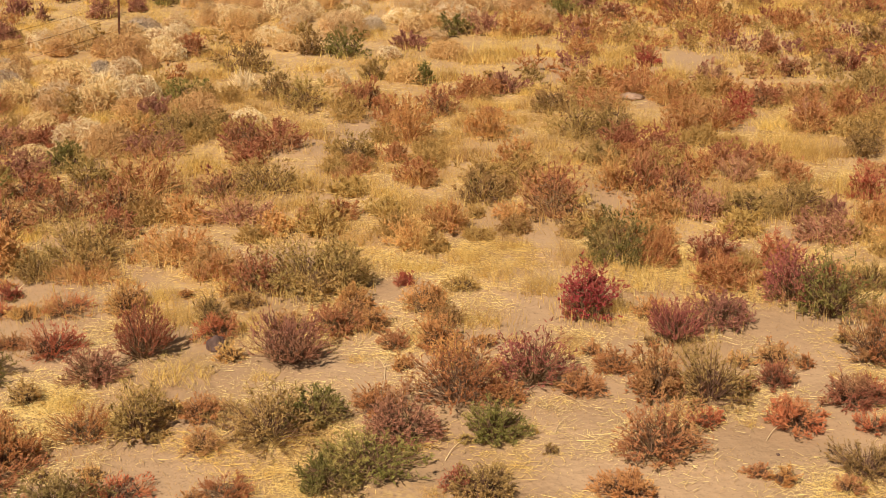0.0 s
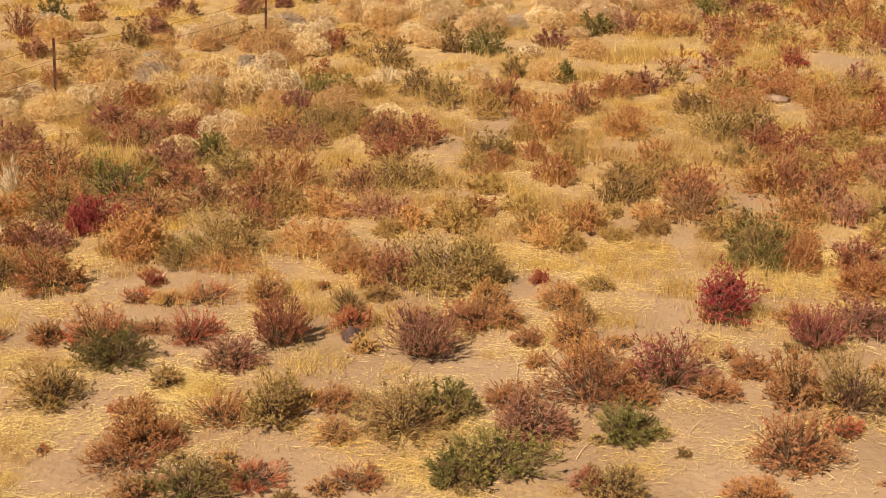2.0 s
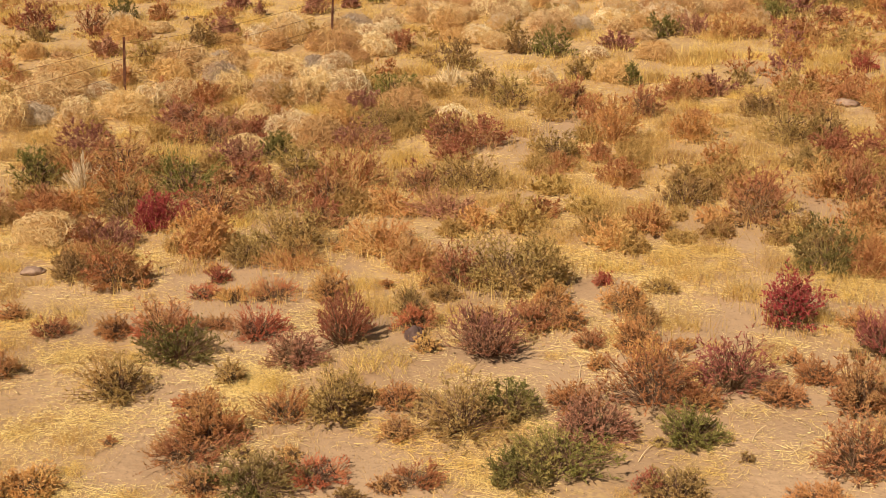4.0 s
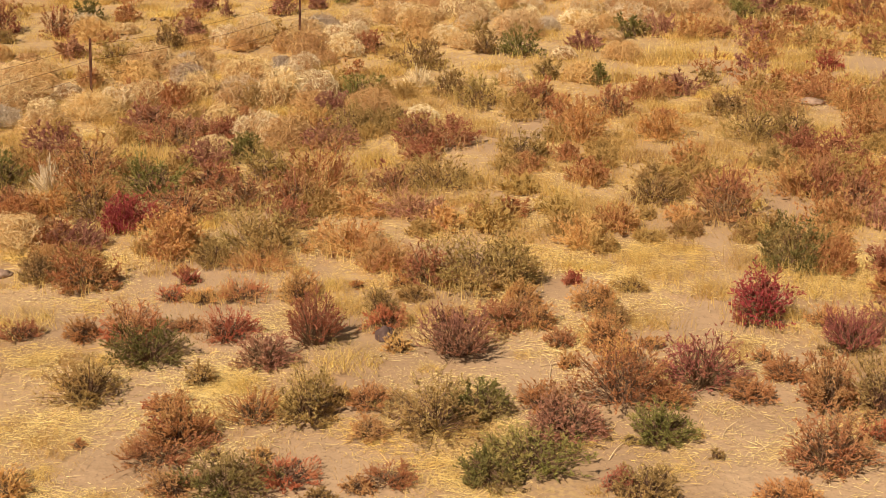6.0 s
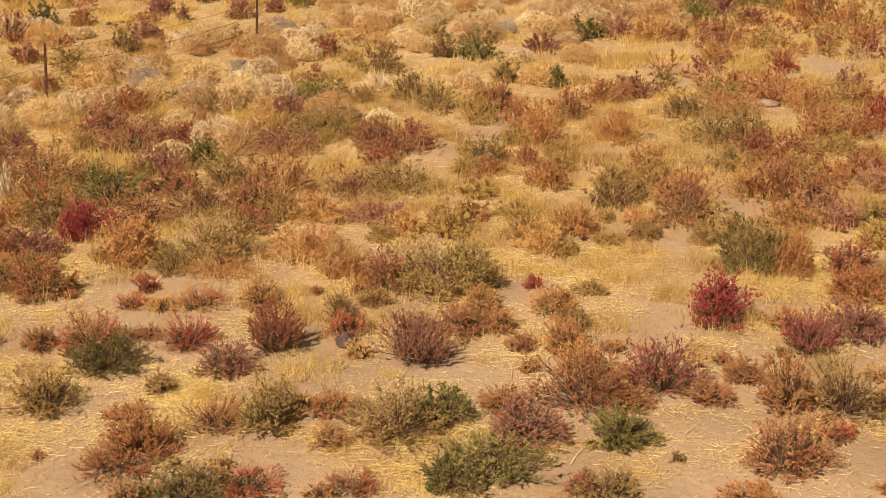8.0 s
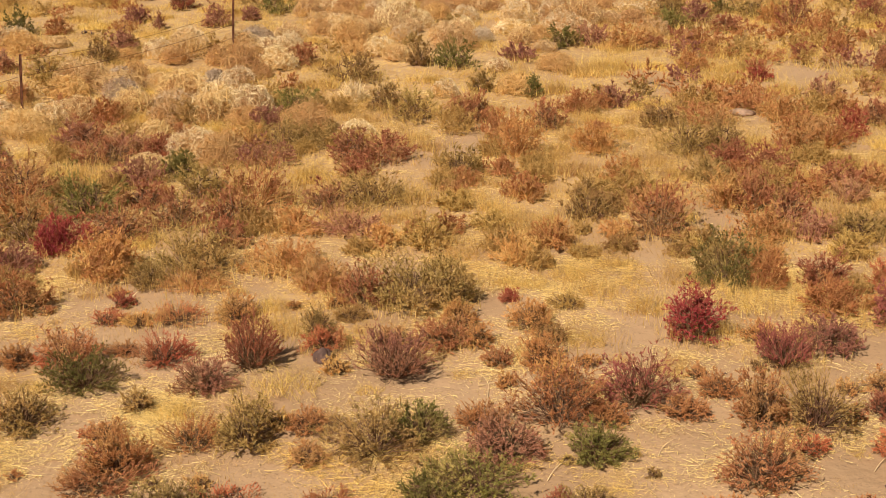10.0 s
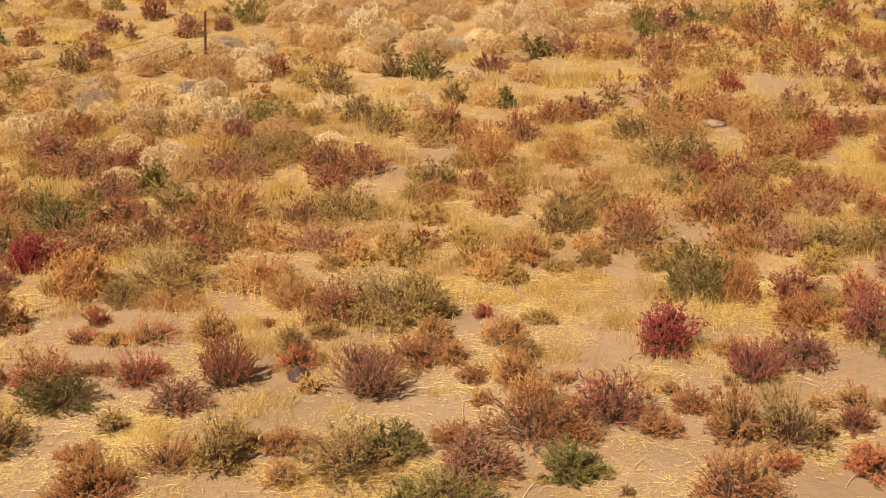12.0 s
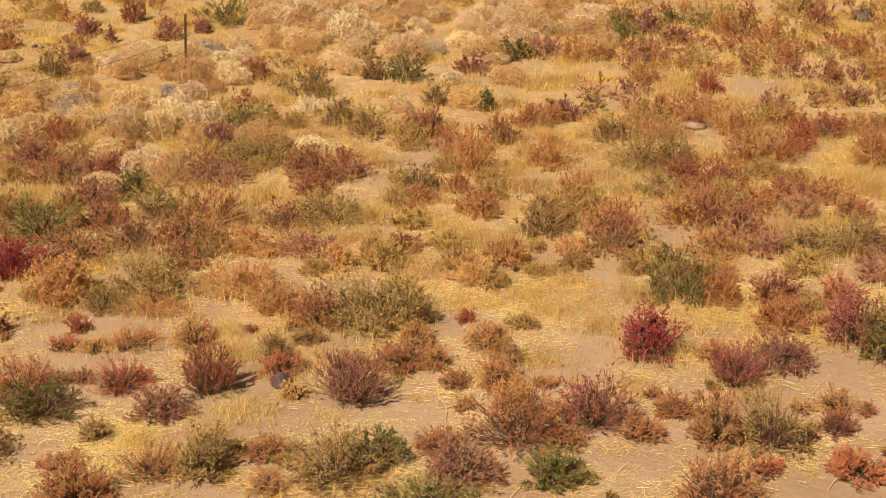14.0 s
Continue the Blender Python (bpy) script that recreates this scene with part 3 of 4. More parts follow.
round_shrub("redbrown", -12.02, 24.95, 0.40, 0.58)
round_shrub("olive", 7.58, 25.00, 0.31, 0.35)
round_shrub("rust", 1.11, 25.53, 0.42, 0.51)
round_shrub("olive", 3.22, 25.53, 0.21, 0.28)
round_shrub("rust", 2.48, 25.63, 0.34, 0.38)
round_shrub("rust", 5.10, 25.69, 0.26, 0.35)
round_shrub("green", 0.00, 25.72, 0.36, 0.35)
round_shrub("redbrown", 1.64, 25.73, 0.21, 0.22)
round_shrub("mauve", 0.53, 25.81, 0.31, 0.41)
round_shrub("green", -10.64, 26.00, 0.33, 0.50)
round_shrub("rust", -9.90, 26.14, 0.24, 0.32)
round_shrub("rust", 6.36, 26.20, 0.41, 0.44)
round_shrub("mauve", -8.03, 26.63, 0.14, 0.31)
round_shrub("mauve", -6.97, 26.99, 0.30, 0.45)
round_shrub("rust", 4.91, 27.01, 0.32, 0.42)
round_shrub("redbrown", 3.17, 27.18, 0.32, 0.31)
round_shrub("mauve", -8.66, 27.22, 0.29, 0.30)
round_shrub("green", 2.12, 27.31, 0.38, 0.38)
round_shrub("redbrown", 8.13, 27.34, 0.44, 0.47)
round_shrub("redbrown", 4.47, 27.37, 0.33, 0.65)
round_shrub("mauve", -6.40, 27.67, 0.23, 0.26)
round_shrub("mauve", 2.61, 27.77, 0.28, 0.46)
round_shrub("rust", 4.16, 27.93, 0.33, 0.38)
round_shrub("redbrown", 6.08, 28.20, 0.36, 0.46)
round_shrub("olive", 2.14, 28.26, 0.33, 0.48)
round_shrub("green", -5.96, 28.41, 0.47, 0.61)
round_shrub("redbrown", -8.03, 28.45, 0.30, 0.48)
round_shrub("olive", 3.77, 28.48, 0.55, 0.39)
round_shrub("green", 3.19, 28.63, 0.25, 0.29)
round_shrub("rust", -9.97, 29.31, 0.30, 0.25)
round_shrub("olive", -9.24, 29.59, 0.24, 0.26)
round_shrub("green", 6.08, 29.62, 0.24, 0.33)
sprawling_shrub("red", -2.67, 9.91, 0.27, 0.11)
sprawling_shrub("rust", -1.85, 9.95, 0.22, 0.10)
sprawling_shrub("redbrown", -3.82, 10.19, 0.39, 0.14)
sprawling_shrub("olive", 3.42, 10.41, 0.29, 0.17)
sprawling_shrub("rust", -3.19, 10.81, 0.22, 0.21)
sprawling_shrub("red", 3.68, 11.02, 0.17, 0.14)
sprawling_shrub("red", 3.86, 11.57, 0.17, 0.20)
sprawling_shrub("redbrown", -5.99, 12.23, 0.19, 0.17)
sprawling_shrub("red", -3.91, 12.44, 0.29, 0.25)
round_shrub("red", -4.86, 12.33, 0.36, 0.33)
sprawling_shrub("orange", -4.43, 13.25, 0.16, 0.15)
sprawling_shrub("red", -4.76, 13.31, 0.18, 0.11)
sprawling_shrub("red", -4.01, 13.39, 0.27, 0.16)
sprawling_shrub("orange", -4.02, 14.25, 0.33, 0.18)
grass_bush("gold", -3.45, 11.36, 0.22, 0.18)
grass_bush("gold", -2.84, 11.53, 0.22, 0.18)
grass_bush("gold", -2.60, 11.97, 0.36, 0.27)
grass_bush("gold", -6.07, 12.55, 0.40, 0.34)
grass_bush("gold", -2.85, 13.15, 0.25, 0.25)
grass_bush("gold", 0.31, 13.20, 0.23, 0.20)
grass_bush("gold", 0.96, 13.98, 0.26, 0.35)
grass_bush("gold", -5.18, 14.07, 0.28, 0.12)
grass_bush("gold", 1.99, 14.17, 0.40, 0.33)
grass_bush("gold", -7.00, 14.20, 0.22, 0.14)
grass_bush("gold", 0.46, 14.38, 0.25, 0.20)
grass_bush("gold", -0.52, 14.57, 0.21, 0.18)
grass_bush("gold", 4.14, 16.25, 0.41, 0.43)
grass_bush("gold", -0.90, 17.00, 0.28, 0.24)
grass_bush("gold", 5.08, 17.16, 0.44, 0.49)
grass_bush("gold", -1.95, 17.26, 0.27, 0.27)
grass_bush("gold", -6.25, 17.71, 0.25, 0.27)
grass_bush("gold", -6.80, 17.94, 0.35, 0.30)
grass_bush("gold", -3.45, 18.08, 0.33, 0.43)
grass_bush("gold", 1.53, 18.27, 0.33, 0.28)
grass_bush("gold", -8.89, 18.40, 0.35, 0.25)
grass_bush("gold", 0.21, 18.46, 0.37, 0.35)
grass_bush("gold", 4.83, 18.59, 0.36, 0.37)
grass_bush("gold", 4.56, 18.89, 0.48, 0.36)
grass_bush("gold", 1.18, 18.97, 0.38, 0.36)
grass_bush("gold", -1.92, 19.29, 0.24, 0.25)
grass_bush("gold", -2.52, 19.54, 0.29, 0.28)
grass_bush("gold", 2.79, 19.74, 0.29, 0.48)
grass_bush("gold", 4.68, 19.82, 0.34, 0.32)
grass_bush("gold", -0.13, 22.54, 0.28, 0.30)
grass_bush("gold", 3.62, 22.69, 0.34, 0.38)
grass_bush("gold", 2.66, 23.35, 0.39, 0.38)
grass_bush("gold", -10.70, 23.37, 0.32, 0.24)
grass_bush("gold", 0.35, 23.65, 0.45, 0.38)
grass_bush("gold", 1.65, 23.98, 0.20, 0.24)
grass_bush("gold", 0.85, 24.03, 0.45, 0.39)
grass_bush("gold", 6.33, 27.53, 0.41, 0.37)
broom_shrub("redbrown", -2.99, 12.30, 0.30, 0.43)
broom_shrub("mauve", -1.57, 12.31, 0.36, 0.40)
broom_shrub("magenta", 2.22, 12.81, 0.28, 0.39)
broom_shrub("redbrown", 2.42, 17.15, 0.29, 0.50)
broom_shrub("mauve", 3.70, 17.43, 0.23, 0.30)
broom_shrub("redbrown", -3.42, 25.44, 0.08, 0.21)
tumbleweed("tan", -7.04, 14.51, 0.46, 0.46)
bleached_bush(-7.44, 16.45, 0.30, 0.50)
tumbleweed("tan", -5.75, 18.16, 0.32, 0.26)
tumbleweed("cream", -5.30, 18.95, 0.51, 0.41)
tumbleweed("tan", -8.63, 19.01, 0.43, 0.35)
tumbleweed("grey", -9.39, 19.20, 0.40, 0.32)
tumbleweed("tan", -6.69, 19.48, 0.22, 0.21)
tumbleweed("tan", -8.17, 19.75, 0.55, 0.44)
tumbleweed("cream", -3.08, 20.00, 0.32, 0.26)
tumbleweed("tan", -9.61, 20.18, 0.69, 0.56)
tumbleweed("tan", -5.46, 20.36, 0.28, 0.52)
tumbleweed("tan", -6.12, 20.51, 0.38, 0.36)
tumbleweed("tan", -7.52, 20.55, 0.50, 0.43)
tumbleweed("cream", -4.90, 21.01, 0.43, 0.56)
tumbleweed("rusttan", -9.51, 21.08, 0.43, 0.34)
tumbleweed("tan", -5.34, 21.55, 0.28, 0.25)
tumbleweed("grey", -7.24, 21.68, 0.40, 0.39)
tumbleweed("tan", -10.26, 21.88, 0.40, 0.32)
bleached_bush(-3.42, 21.94, 0.28, 0.39)
tumbleweed("cream", -1.94, 22.14, 0.26, 0.31)
tumbleweed("tan", -6.35, 22.22, 0.51, 0.40)
tumbleweed("rusttan", -0.75, 22.44, 0.45, 0.35)
tumbleweed("tan", -8.18, 22.52, 0.60, 0.56)
tumbleweed("grey", -7.55, 22.69, 0.31, 0.33)
tumbleweed("rusttan", -7.37, 22.90, 0.31, 0.39)
tumbleweed("grey", -5.98, 22.92, 0.21, 0.26)
tumbleweed("rusttan", -11.14, 22.92, 0.32, 0.34)
tumbleweed("cream", -1.14, 23.97, 0.25, 0.25)
tumbleweed("rusttan", -0.14, 23.98, 0.40, 0.34)
tumbleweed("rusttan", -7.00, 24.09, 0.31, 0.33)
tumbleweed("rusttan", -6.21, 24.11, 0.27, 0.39)
tumbleweed("cream", -7.32, 24.39, 0.32, 0.41)
tumbleweed("tan", -3.03, 24.62, 0.31, 0.33)
tumbleweed("grey", -5.84, 25.63, 0.46, 0.37)
tumbleweed("rusttan", -4.02, 25.72, 0.40, 0.54)
tumbleweed("tan", -0.80, 25.93, 0.32, 0.34)
tumbleweed("cream", -3.05, 25.95, 0.34, 0.34)
tumbleweed("grey", -1.56, 25.98, 0.26, 0.28)
tumbleweed("tan", -5.27, 26.02, 0.38, 0.35)
tumbleweed("tan", -2.32, 26.10, 0.33, 0.35)
tumbleweed("tan", -3.83, 26.71, 0.28, 0.31)
tumbleweed("tan", -4.87, 26.93, 0.34, 0.36)
tumbleweed("cream", -2.87, 27.23, 0.34, 0.37)
tumbleweed("cream", -0.97, 27.57, 0.51, 0.57)
tumbleweed("tan", 0.85, 27.73, 0.35, 0.28)
tumbleweed("cream", -2.01, 27.74, 0.35, 0.37)
tumbleweed("cream", -0.18, 27.82, 0.46, 0.51)
tumbleweed("rusttan", -2.60, 27.96, 0.35, 0.38)
tumbleweed("cream", -3.80, 28.20, 0.41, 0.43)
tumbleweed("rusttan", -4.53, 28.42, 0.36, 0.33)
tumbleweed("rusttan", -0.76, 28.53, 0.36, 0.33)
tumbleweed("tan", -5.41, 28.65, 0.36, 0.34)
tumbleweed("tan", -1.60, 28.78, 0.42, 0.38)
tumbleweed("rusttan", 0.53, 28.83, 0.36, 0.33)
tumbleweed("rusttan", 1.02, 29.38, 0.36, 0.29)
tumbleweed("tan", 1.62, 29.40, 0.36, 0.30)
tumbleweed("tan", -3.23, 29.54, 0.43, 0.34)
tumbleweed("tan", -2.25, 29.57, 0.43, 0.34)
tumbleweed("tan", -0.43, 29.90, 0.43, 0.34)

# ---- brush filling the slope behind, thinner towards the camera ----


def brush(seed, count, low, high, kinds, small, large, keep, left=-99.0, right=99.0):
    rng = random.Random(seed)
    made = 0
    for _ in range(count * 8):
        y = low + (high - low) * rng.random() ** 0.75
        x = rng.uniform(-0.48 * y - 1.0, 0.36 * y + 1.0)
        if not left < x < right:
            continue
        r, kind = rng.uniform(small, large), rng.choice(kinds)
        if straw_cover(x, y) < keep or any(math.hypot(x - a, (y - b) * (0.8 if kind in DRY else 0.6)) < (0.45 if kind in DRY else 0.5) * (r + c) for a, b, c in TAKEN):
            continue
        TAKEN.append((x, y, r))
        h = r * rng.uniform(0.7, 1.25)
        if kind == "gold":
            grass_bush(kind, x, y, r, h * 0.8)
        elif kind in DRY:
            DEAD.append((x, y, r))
            tumbleweed(kind, x, y, r, h)
        elif y > 17.4:
            far_shrub(kind, x, y, r, h)
        else:
            round_shrub(kind, x, y, r, h)
        made += 1
        if made == count:
            break


DEAD = [(o.location.x, o.location.y, 0.5) for o in scene.objects if o.name.startswith("tumbleweed")]
TAKEN = [(o.location.x, o.location.y, max(c.dimensions.x for c in o.children) * 0.5) for o in scene.objects if o.type == "EMPTY"]
brush(4, 34, 18.4, 25.5, ("tan", "cream", "rusttan", "tan"), 0.24, 0.52, -1.0, -10.8, -3.6)
brush(6, 56, 24.8, 31.0, ("tan", "cream", "cream", "cream", "tan", "rusttan"), 0.28, 0.62, -1.0, -6.3, 1.8)
brush(7, 50, 15.0, 20.5, ("rust", "redbrown", "olive", "redbrown", "mauve"), 0.28, 0.48, -1.0, -8.4, -2.4)
brush(8, 66, 14.8, 21.8, ("rust", "wheat", "rust", "redbrown", "wheat", "orange", "olive"), 0.26, 0.44, 0.15, 1.0, 9.0)
brush(1, 120, 15.0, 22.2, ("gold", "wheat", "gold", "gold", "wheat", "orange", "gold"), 0.18, 0.36, 0.2)
brush(2, 170, 21.5, 33.0, ("gold", "rust", "gold", "olive", "wheat", "gold", "wheat", "gold", "orange"), 0.20, 0.38, 0.2)
brush(9, 130, 21.0, 30.0, ("rust", "wheat", "redbrown", "rust", "wheat", "olive", "mauve"), 0.24, 0.42, 0.1, 1.2, 10.5)
brush(10, 50, 12.9, 17.4, ("orange", "gold", "wheat", "rust", "wheat", "gold"), 0.12, 0.26, 0.05, -6.8, 6.3)
brush(12, 26, 9.2, 13.6, ("wheat", "orange", "orange", "rust"), 0.12, 0.26, 0.0)
brush(11, 70, 8.9, 15.0, ("gold",), 0.09, 0.22, 0.12)
brush(3, 70, 9.0, 14.7, ("orange", "gold", "gold", "gold", "rust", "red", "olive"), 0.06, 0.15, 0.0)
brush(13, 24, 24.0, 33.0, ("gold", "mauve", "wheat", "redbrown", "gold", "wheat"), 0.24, 0.42, -1.0, -17.0, -7.6)
for kind, pieces in FAR_BRUSH.items():
    tagged(new("distant_brush", tri_mesh("distant_brush", np.concatenate(pieces), LEAVES[kind])), f"distant {WORDS[kind]} desert brush on the slope", "brush", kind="stuff")

# ---- dry grass and fallen straw ----


NEAR = {}
for px, py, pr in TAKEN:
    for cell in {(int((px + dx) // 1), int((py + dy) // 1)) for dx in (-1, 0, 1) for dy in (-1, 0, 1)}:
        NEAR.setdefault(cell, []).append((px, py, pr))


def skirt(x, y):
    """Grass and straw that the wind left round the feet of the plants."""
    best = 0.0
    for px, py, pr in NEAR.get((int(x // 1), int(y // 1)), ()):
        d = math.hypot(x - px, y - py) - pr
        best = max(best, 0.95 - abs(d) * 2.6 if d > -0.15 else 0.45)
    return best * (1.0 - 0.35 * bareness(x, y)) * (0.72 + 0.9 * max(0.0, 0.35 + noise.noise((x * 0.9, y * 0.9, 9.4))))


def meadow(name, label, seed, low, high, per_metre, tuft, width, tall, lying, mat=None):
    """Tufts of short dry grass over a stretch of ground, as one mesh."""
    rng = np.random.default_rng(seed)
    feet, heights = [], []
    left, right = -0.50 * high - 1.5, 0.38 * high + 1.5
    total = int((high - low) * (right - left) * per_metre)
    for x, y in zip(rng.uniform(left, right, total), rng.uniform(low, high, total)):
        if not -0.50 * y - 1.5 < x < 0.38 * y + 1.5:
            continue
        cover = max(straw_cover(x, y), skirt(x, y))
        if not lying:
            cover *= min(1.25, max(0.1, 0.62 + 1.7 * noise.noise((x * 1.6, y * 1.1, 4.4))))
        if lying:
            drift = 0.5 + 1.3 * noise.noise((x * 1.25, y * 1.25, 6.1)) + 0.5 * noise.noise((x * 3.1, y * 3.1, 2.2))
            cover *= min(1.3, max(0.0, 0.25 + 1.5 * drift))
            if cover < 0.40:
                continue
        if cover * 1.1 < rng.random() + 0.08:
            continue
        n = int(tuft * (0.4 + cover) * rng.uniform(0.5, 1.4))
        spot = rng.normal(0, 0.11 if not lying else 0.14, (n, 2)) + (x, y)
        feet.append(np.column_stack([spot, np.full(n, rise(x, y) + (0.004 if not lying else 0.012))]))
        heights.append(tall * rng.uniform(0.25, 1.3) * (0.45 + 0.8 * cover) * rng.uniform(0.5, 1.1, n))
    feet, heights = np.concatenate(feet), np.concatenate(heights)
    if lying:
        n = len(feet)
        turn = rng.uniform(0, 2 * math.pi, n)
        way = np.stack([np.cos(turn), np.sin(turn), rng.normal(0.03, 0.08, n)], -1)
        side = np.stack([-np.sin(turn), np.cos(turn), rng.normal(0, 0.4, n)], -1) * (width * 0.5)
        a, b = feet - way * heights[:, None], feet + way * heights[:, None]
        a[:, 2], b[:, 2] = np.maximum(a[:, 2], feet[:, 2] - 0.006), np.maximum(b[:, 2], feet[:, 2] - 0.006)
        tri = np.concatenate([np.stack([a - side, a + side, b + side * 0.5], 1)])
    else:
        tri = blades(rng, feet, heights, 1.15, width)
    return tagged(new(name, tri_mesh(name, tri, mat or (STRAW if lying else LEAVES["gold"]))), label, "dry grass", kind="stuff")


meadow("dry_grass", "thin golden dry grass on sand", 21, 7.5, 15.4, 40.0, 18, 0.0044, 0.12, False)
meadow("dry_grass", "golden dry grass between shrubs", 22, 15.4, 22.5, 32.0, 20, 0.0062, 0.14, False)
meadow("dry_grass", "distant golden dry grass", 23, 22.5, 31.5, 30.0, 18, 0.0095, 0.13, False)
meadow("fallen_straw", "pale straw lying flat on the sand", 24, 7.5, 15.4, 62.0, 40, 0.0042, 0.070, True)
meadow("wispy_grass", "thin brown seeding grass between shrubs", 26, 14.2, 22.5, 5.0, 16, 0.0055, 0.30, False, LEAVES["wheat"])
meadow("wispy_grass", "distant brown seeding grass", 27, 22.5, 31.5, 6.0, 12, 0.0085, 0.28, False, LEAVES["wheat"])
meadow("fallen_straw", "matted straw lying between shrubs", 25, 15.4, 22.5, 14.0, 24, 0.0060, 0.09, True)


def grown_through(seed, low, high, width, tall):
    """Dry grass that stands up between the branches of the brush."""
    rng = np.random.default_rng(seed)
    feet, heights = [], []
    for px, py, pr in TAKEN:
        if not low < py < high or any(abs(px - x) < r and abs(py - y) < r for x, y, r in DEAD):
            continue
        n = int(270 * pr * rng.uniform(0.4, 1.5))
        az, d = rng.uniform(0, 2 * math.pi, n), np.sqrt(rng.uniform(0, 1, n)) * pr * 1.1
        feet.append(np.column_stack([px + np.cos(az) * d, py + np.sin(az) * d, np.full(n, rise(px, py))]))
        heights.append(min(pr, 0.5) * tall * rng.uniform(0.35, 1.05, n))
    return tagged(new("dry_grass", tri_mesh("dry_grass", blades(rng, np.concatenate(feet), np.concatenate(heights), 0.6, width), LEAVES["gold"])),
                  "dry golden grass growing through the brush", "dry grass", kind="stuff")


grown_through(31, 12.7, 21.7, 0.0058, 1.05)
grown_through(32, 21.7, 33.0, 0.0085, 0.8)

# ---- stones ----


def stone(name, label, x, y, size, mat, seed, group="", flat=0.7):
    bm = bmesh.new()
    bmesh.ops.create_icosphere(bm, subdivisions=4 if size[0] > 0.05 else 2, radius=1.0)
    for v in bm.verts:
        p = v.co.copy()
        k = 1 + 0.28 * noise.noise(p * 1.2 + Vector((seed, 0, 0))) + 0.10 * noise.noise(p * 3.5 + Vector((0, seed, 0)))
        v.co = Vector((p.x * size[0], p.y * size[1], p.z * size[2])) * k
        if v.co.z < -size[2] * 0.45:
            v.co.z = -size[2] * 0.45
    me = bpy.data.meshes.new(name)
    bm.to_mesh(me)
    bm.free()
    me.polygons.foreach_set("use_smooth", [True] * len(me.polygons))
    me.materials.append(mat)
    ob = tagged(new(name, me), label, "rock", group)
    ob.matrix_world = pose(x, y, rise(x, y) + size[2] * 0.38, 0, 0, seed * 40)
    return ob


stone("rock", "dark grey basalt rock beside a shrub", -2.33, 12.56, (0.10, 0.09, 0.095), BASALT, 1)
stone("boulder", "dark brown boulder on the far slope", 7.21, 29.14, (0.22, 0.21, 0.19), BASALT, 2)
stone("rock", "small dark rock on the far slope", 5.77, 29.89, (0.16, 0.12, 0.10), BASALT, 3)
stone("rock", "flat grey stone sunk in sand", 2.79, 21.36, (0.19, 0.15, 0.07), PALE_STONE, 4)
stone("rock", "small dark rock in dry grass", -9.41, 26.24, (0.06, 0.05, 0.035), BASALT, 6)
stone("rock", "small dark rock in dry grass", -9.24, 26.20, (0.05, 0.04, 0.03), BASALT, 7)
stone("rock", "dusty rounded stone on bare sand", -6.86, 13.66, (0.13, 0.10, 0.055), PALE_STONE, 5)

rng = random.Random(5)
for n in range(46):
    y = rng.uniform(9.0, 14.8)
    x = rng.uniform(-0.42 * y, 0.32 * y)
    k = rng.uniform(0.008, 0.022)
    stone("pebble", "small dusty pebble on the sand", x, y, (k, k * 0.8, k * 0.6), PALE_STONE if n % 3 else BASALT, n + 10, "pebbles")

# ---- fence ----


def box(bm, x0, x1, y0, y1, z0, z1):
    made = bmesh.ops.create_cube(bm, size=1.0)
    for v in made["verts"]:
        v.co = Vector(((x0 + x1) / 2 + v.co.x * (x1 - x0), (y0 + y1) / 2 + v.co.y * (y1 - y0), (z0 + z1) / 2 + v.co.z * (z1 - z0)))


def part(name, bm, mat, parent, label=""):
    me = bpy.data.meshes.new(name)
    bm.to_mesh(me)
    bm.free()
    me.materials.append(mat)
    ob = tagged(new(name, me), label)
    ob.parent = parent
    return ob


def t_post(x, y, tall, lean):
    """A studded steel post with a T section, leaning a little."""
    root = tagged(new("fence_post"), "rusty brown steel fence post standing in tumbleweeds", "fence post", "fence posts")
    root.matrix_world = pose(x, y, rise(x, y), 0, lean, 12)
    bm = bmesh.new()
    box(bm, -0.021, 0.021, -0.005, 0.005, -0.3, tall)
    box(bm, -0.005, 0.005, 0.005, 0.032, -0.3, tall)
    bmesh.ops.bevel(bm, geom=bm.edges[:], offset=0.0015, segments=1)
    part("shaft", bm, RUST, root)
    for k in range(int(tall / 0.1) - 1):
        bm = bmesh.new()
        box(bm, -0.014, 0.014, -0.014, -0.005, 0.1 + k * 0.1, 0.125 + k * 0.1)
        part("stud", bm, RUST, root)
    return root


POSTS = [(-11.98, 16.16, 1.1), (-8.66, 21.01, 0.90), (-6.09, 24.78, 0.99)]
for x, y, tall in POSTS:
    t_post(x, y, tall, 2.5)


def wire(height, posts):
    """A slack fence wire from post to post."""
    curve = bpy.data.curves.new("fence_wire", "CURVE")
    curve.dimensions, curve.bevel_depth, curve.bevel_resolution = "3D", 0.0028, 1
    points = []
    for (x0, y0, _), (x1, y1, _) in zip(posts, posts[1:]):
        for k in range(12):
            s = k / 12
            points.append((x0 + (x1 - x0) * s + 0.04 * height, y0 + (y1 - y0) * s, rise(x0, y0) * (1 - s) + rise(x1, y1) * s + height - 0.10 * 4 * s * (1 - s)))
    points.append((posts[-1][0] + 0.04 * height, posts[-1][1], rise(*posts[-1][:2]) + height))
    line = curve.splines.new("POLY")
    line.points.add(len(points) - 1)
    for p, co in zip(line.points, points):
        p.co = (*co, 1)
    curve.materials.append(RUST)
    return tagged(new("fence_wire", curve), "thin rusty sagging wire between fence posts", "fence wire", "fence wires")


for height in (0.3, 0.55, 0.8):
    wire(height, POSTS)

# ---- fallen sticks ----


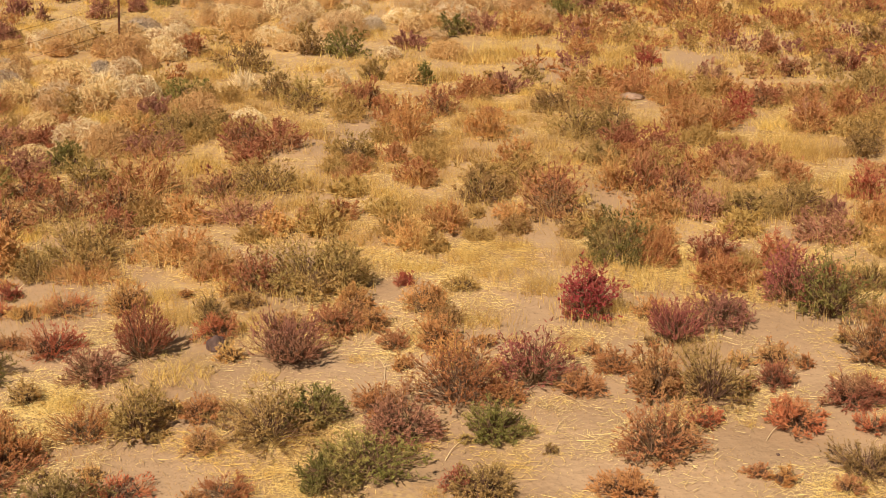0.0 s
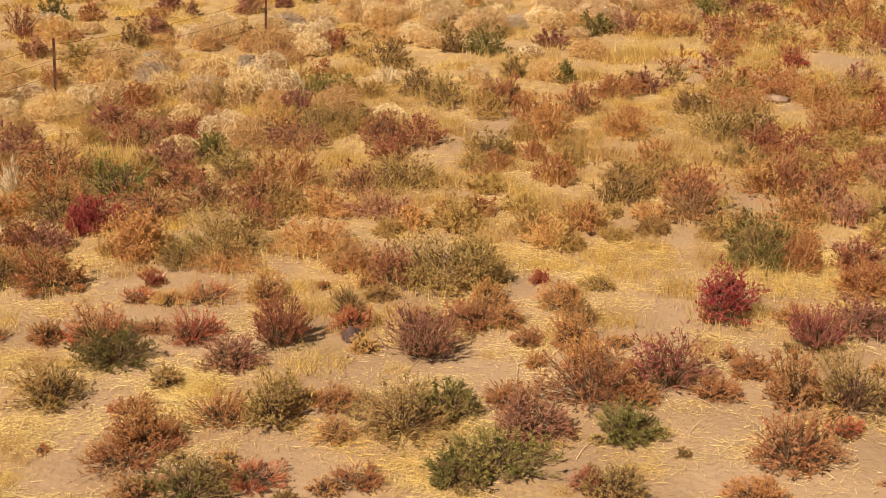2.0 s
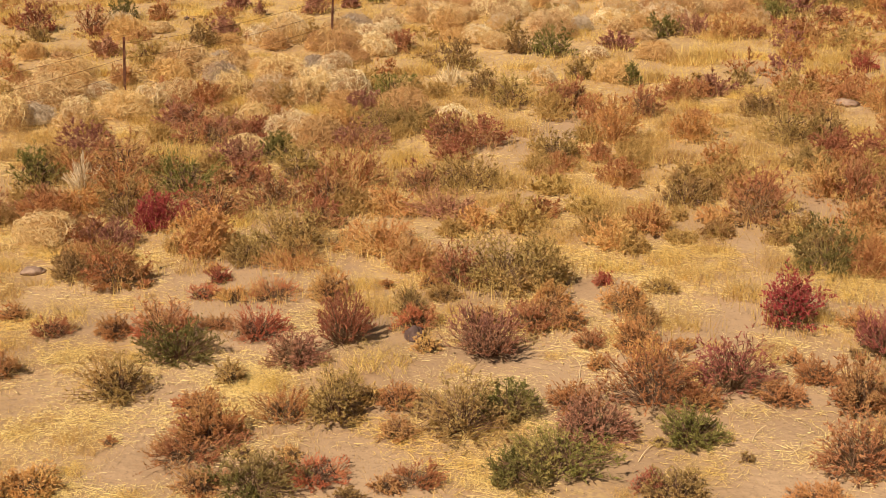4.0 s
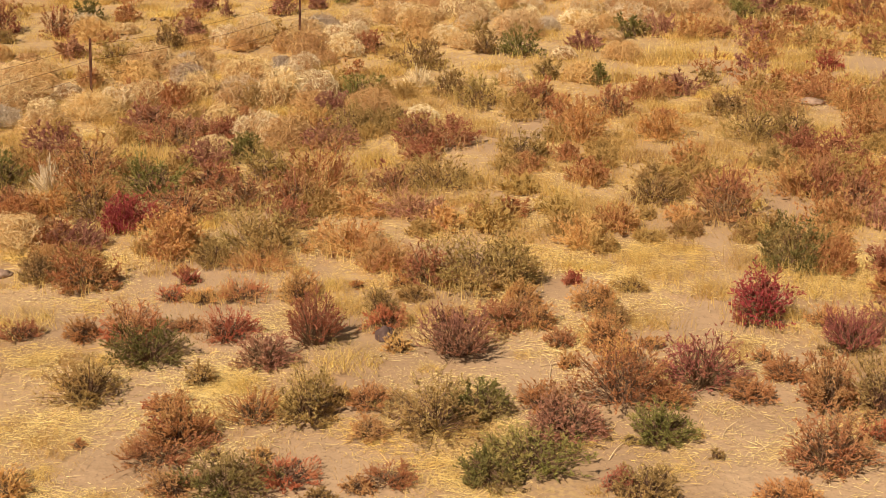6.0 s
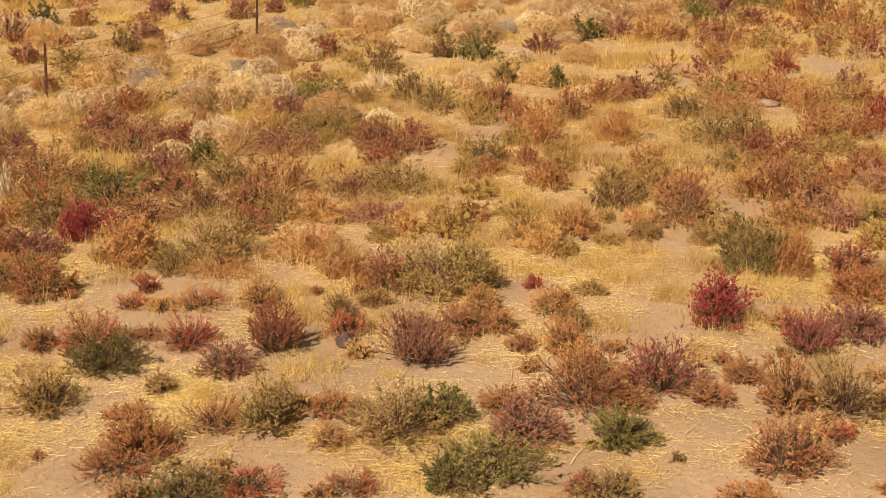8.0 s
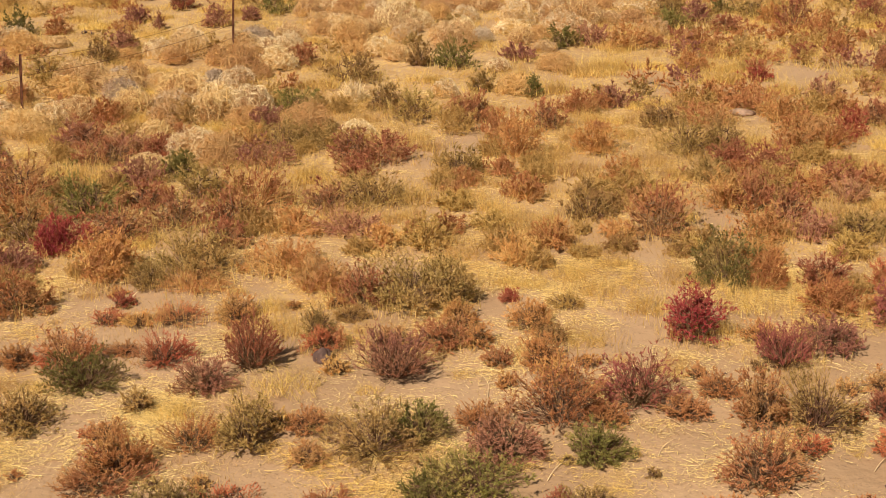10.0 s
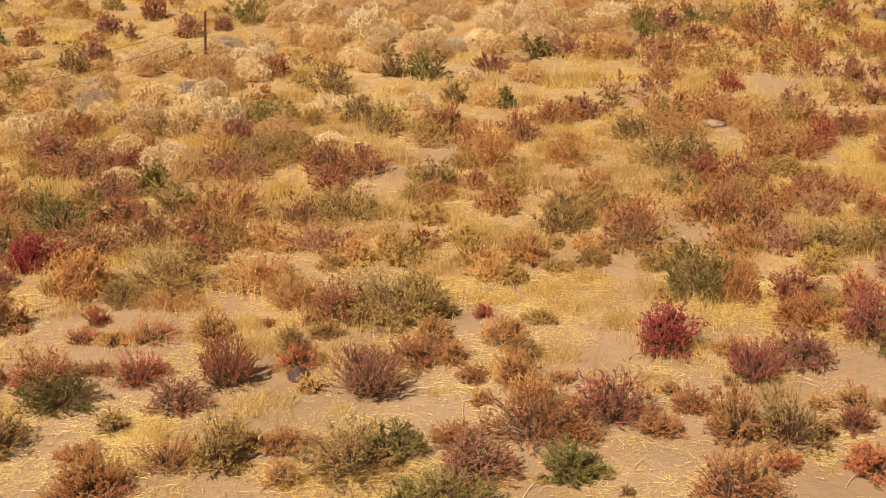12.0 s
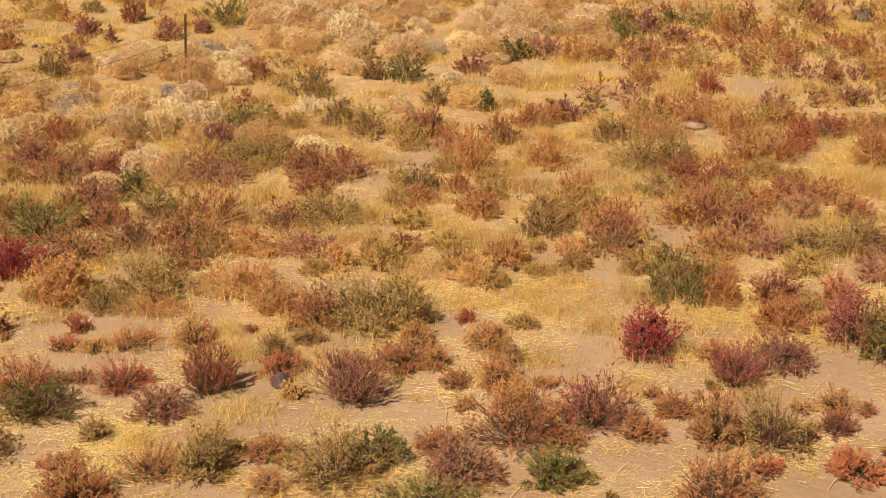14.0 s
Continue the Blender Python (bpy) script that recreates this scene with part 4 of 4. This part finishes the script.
def dead_stick(x, y, length, turn):
    """A bleached bent stem with a fork, lying on the sand."""
    rng = random.Random(int(100 * x + 7 * turn))
    root = tagged(new("dead_stick"), "bleached forked dead stick lying on the sand", "stick", "dead sticks")
    root.matrix_world = pose(x, y, rise(x, y) + 0.012, 0, 0, turn)
    bend = rng.uniform(-0.1, 0.1) * length
    slope = (rise(x + math.cos(radians(turn)) * length, y + math.sin(radians(turn)) * length) - rise(x, y)) / length
    stem = [(v * length, bend * math.sin(3.14 * v), slope * v * length + 0.02 * math.sin(3.14 * v)) for v in (0, 0.25, 0.5, 0.75, 1.0)]
    side = rng.choice((-1, 1))
    fork = [stem[2], (0.66 * length, stem[2][1] + side * 0.09 * length, stem[2][2] + 0.03), (0.84 * length, stem[2][1] + side * 0.22 * length, stem[3][2] + 0.05)]
    for name, line, thick in (("stem", stem, 0.0034), ("fork", fork, 0.0025)):
        bm = bmesh.new()
        rings = []
        for n, p in enumerate(line):
            k = thick * (1 - 0.6 * n / (len(line) - 1))
            rings.append([bm.verts.new((p[0], p[1] + k * math.cos(a * 1.0472), p[2] + k * math.sin(a * 1.0472))) for a in range(6)])
        for low, high in zip(rings, rings[1:]):
            for a in range(6):
                bm.faces.new((low[a], low[(a + 1) % 6], high[(a + 1) % 6], high[a]))
        bm.faces.new(rings[0][::-1])
        bm.faces.new(rings[-1])
        part(name, bm, DRY["cream"], root)
    return root


dead_stick(-0.76, 12.14, 0.55, 8)
dead_stick(-0.65, 11.92, 0.44, 87)
dead_stick(0.97, 11.66, 0.30, -45)
dead_stick(1.17, 10.77, 0.25, 38)
dead_stick(-0.07, 10.49, 0.30, 67)
dead_stick(2.69, 10.85, 0.33, 59)
dead_stick(-4.05, 11.34, 0.40, 103)
dead_stick(-4.16, 11.72, 0.18, -13)
dead_stick(-4.33, 10.98, 0.24, -22)
dead_stick(-4.08, 10.95, 0.29, 81)
dead_stick(-6.16, 13.60, 0.27, 29)
dead_stick(-4.70, 13.97, 0.15, 75)
dead_stick(4.35, 25.89, 0.16, -14)
dead_stick(4.91, 20.34, 0.42, 30)
dead_stick(0.17, 11.67, 0.24, 33)
dead_stick(0.88, 10.94, 0.27, 65)
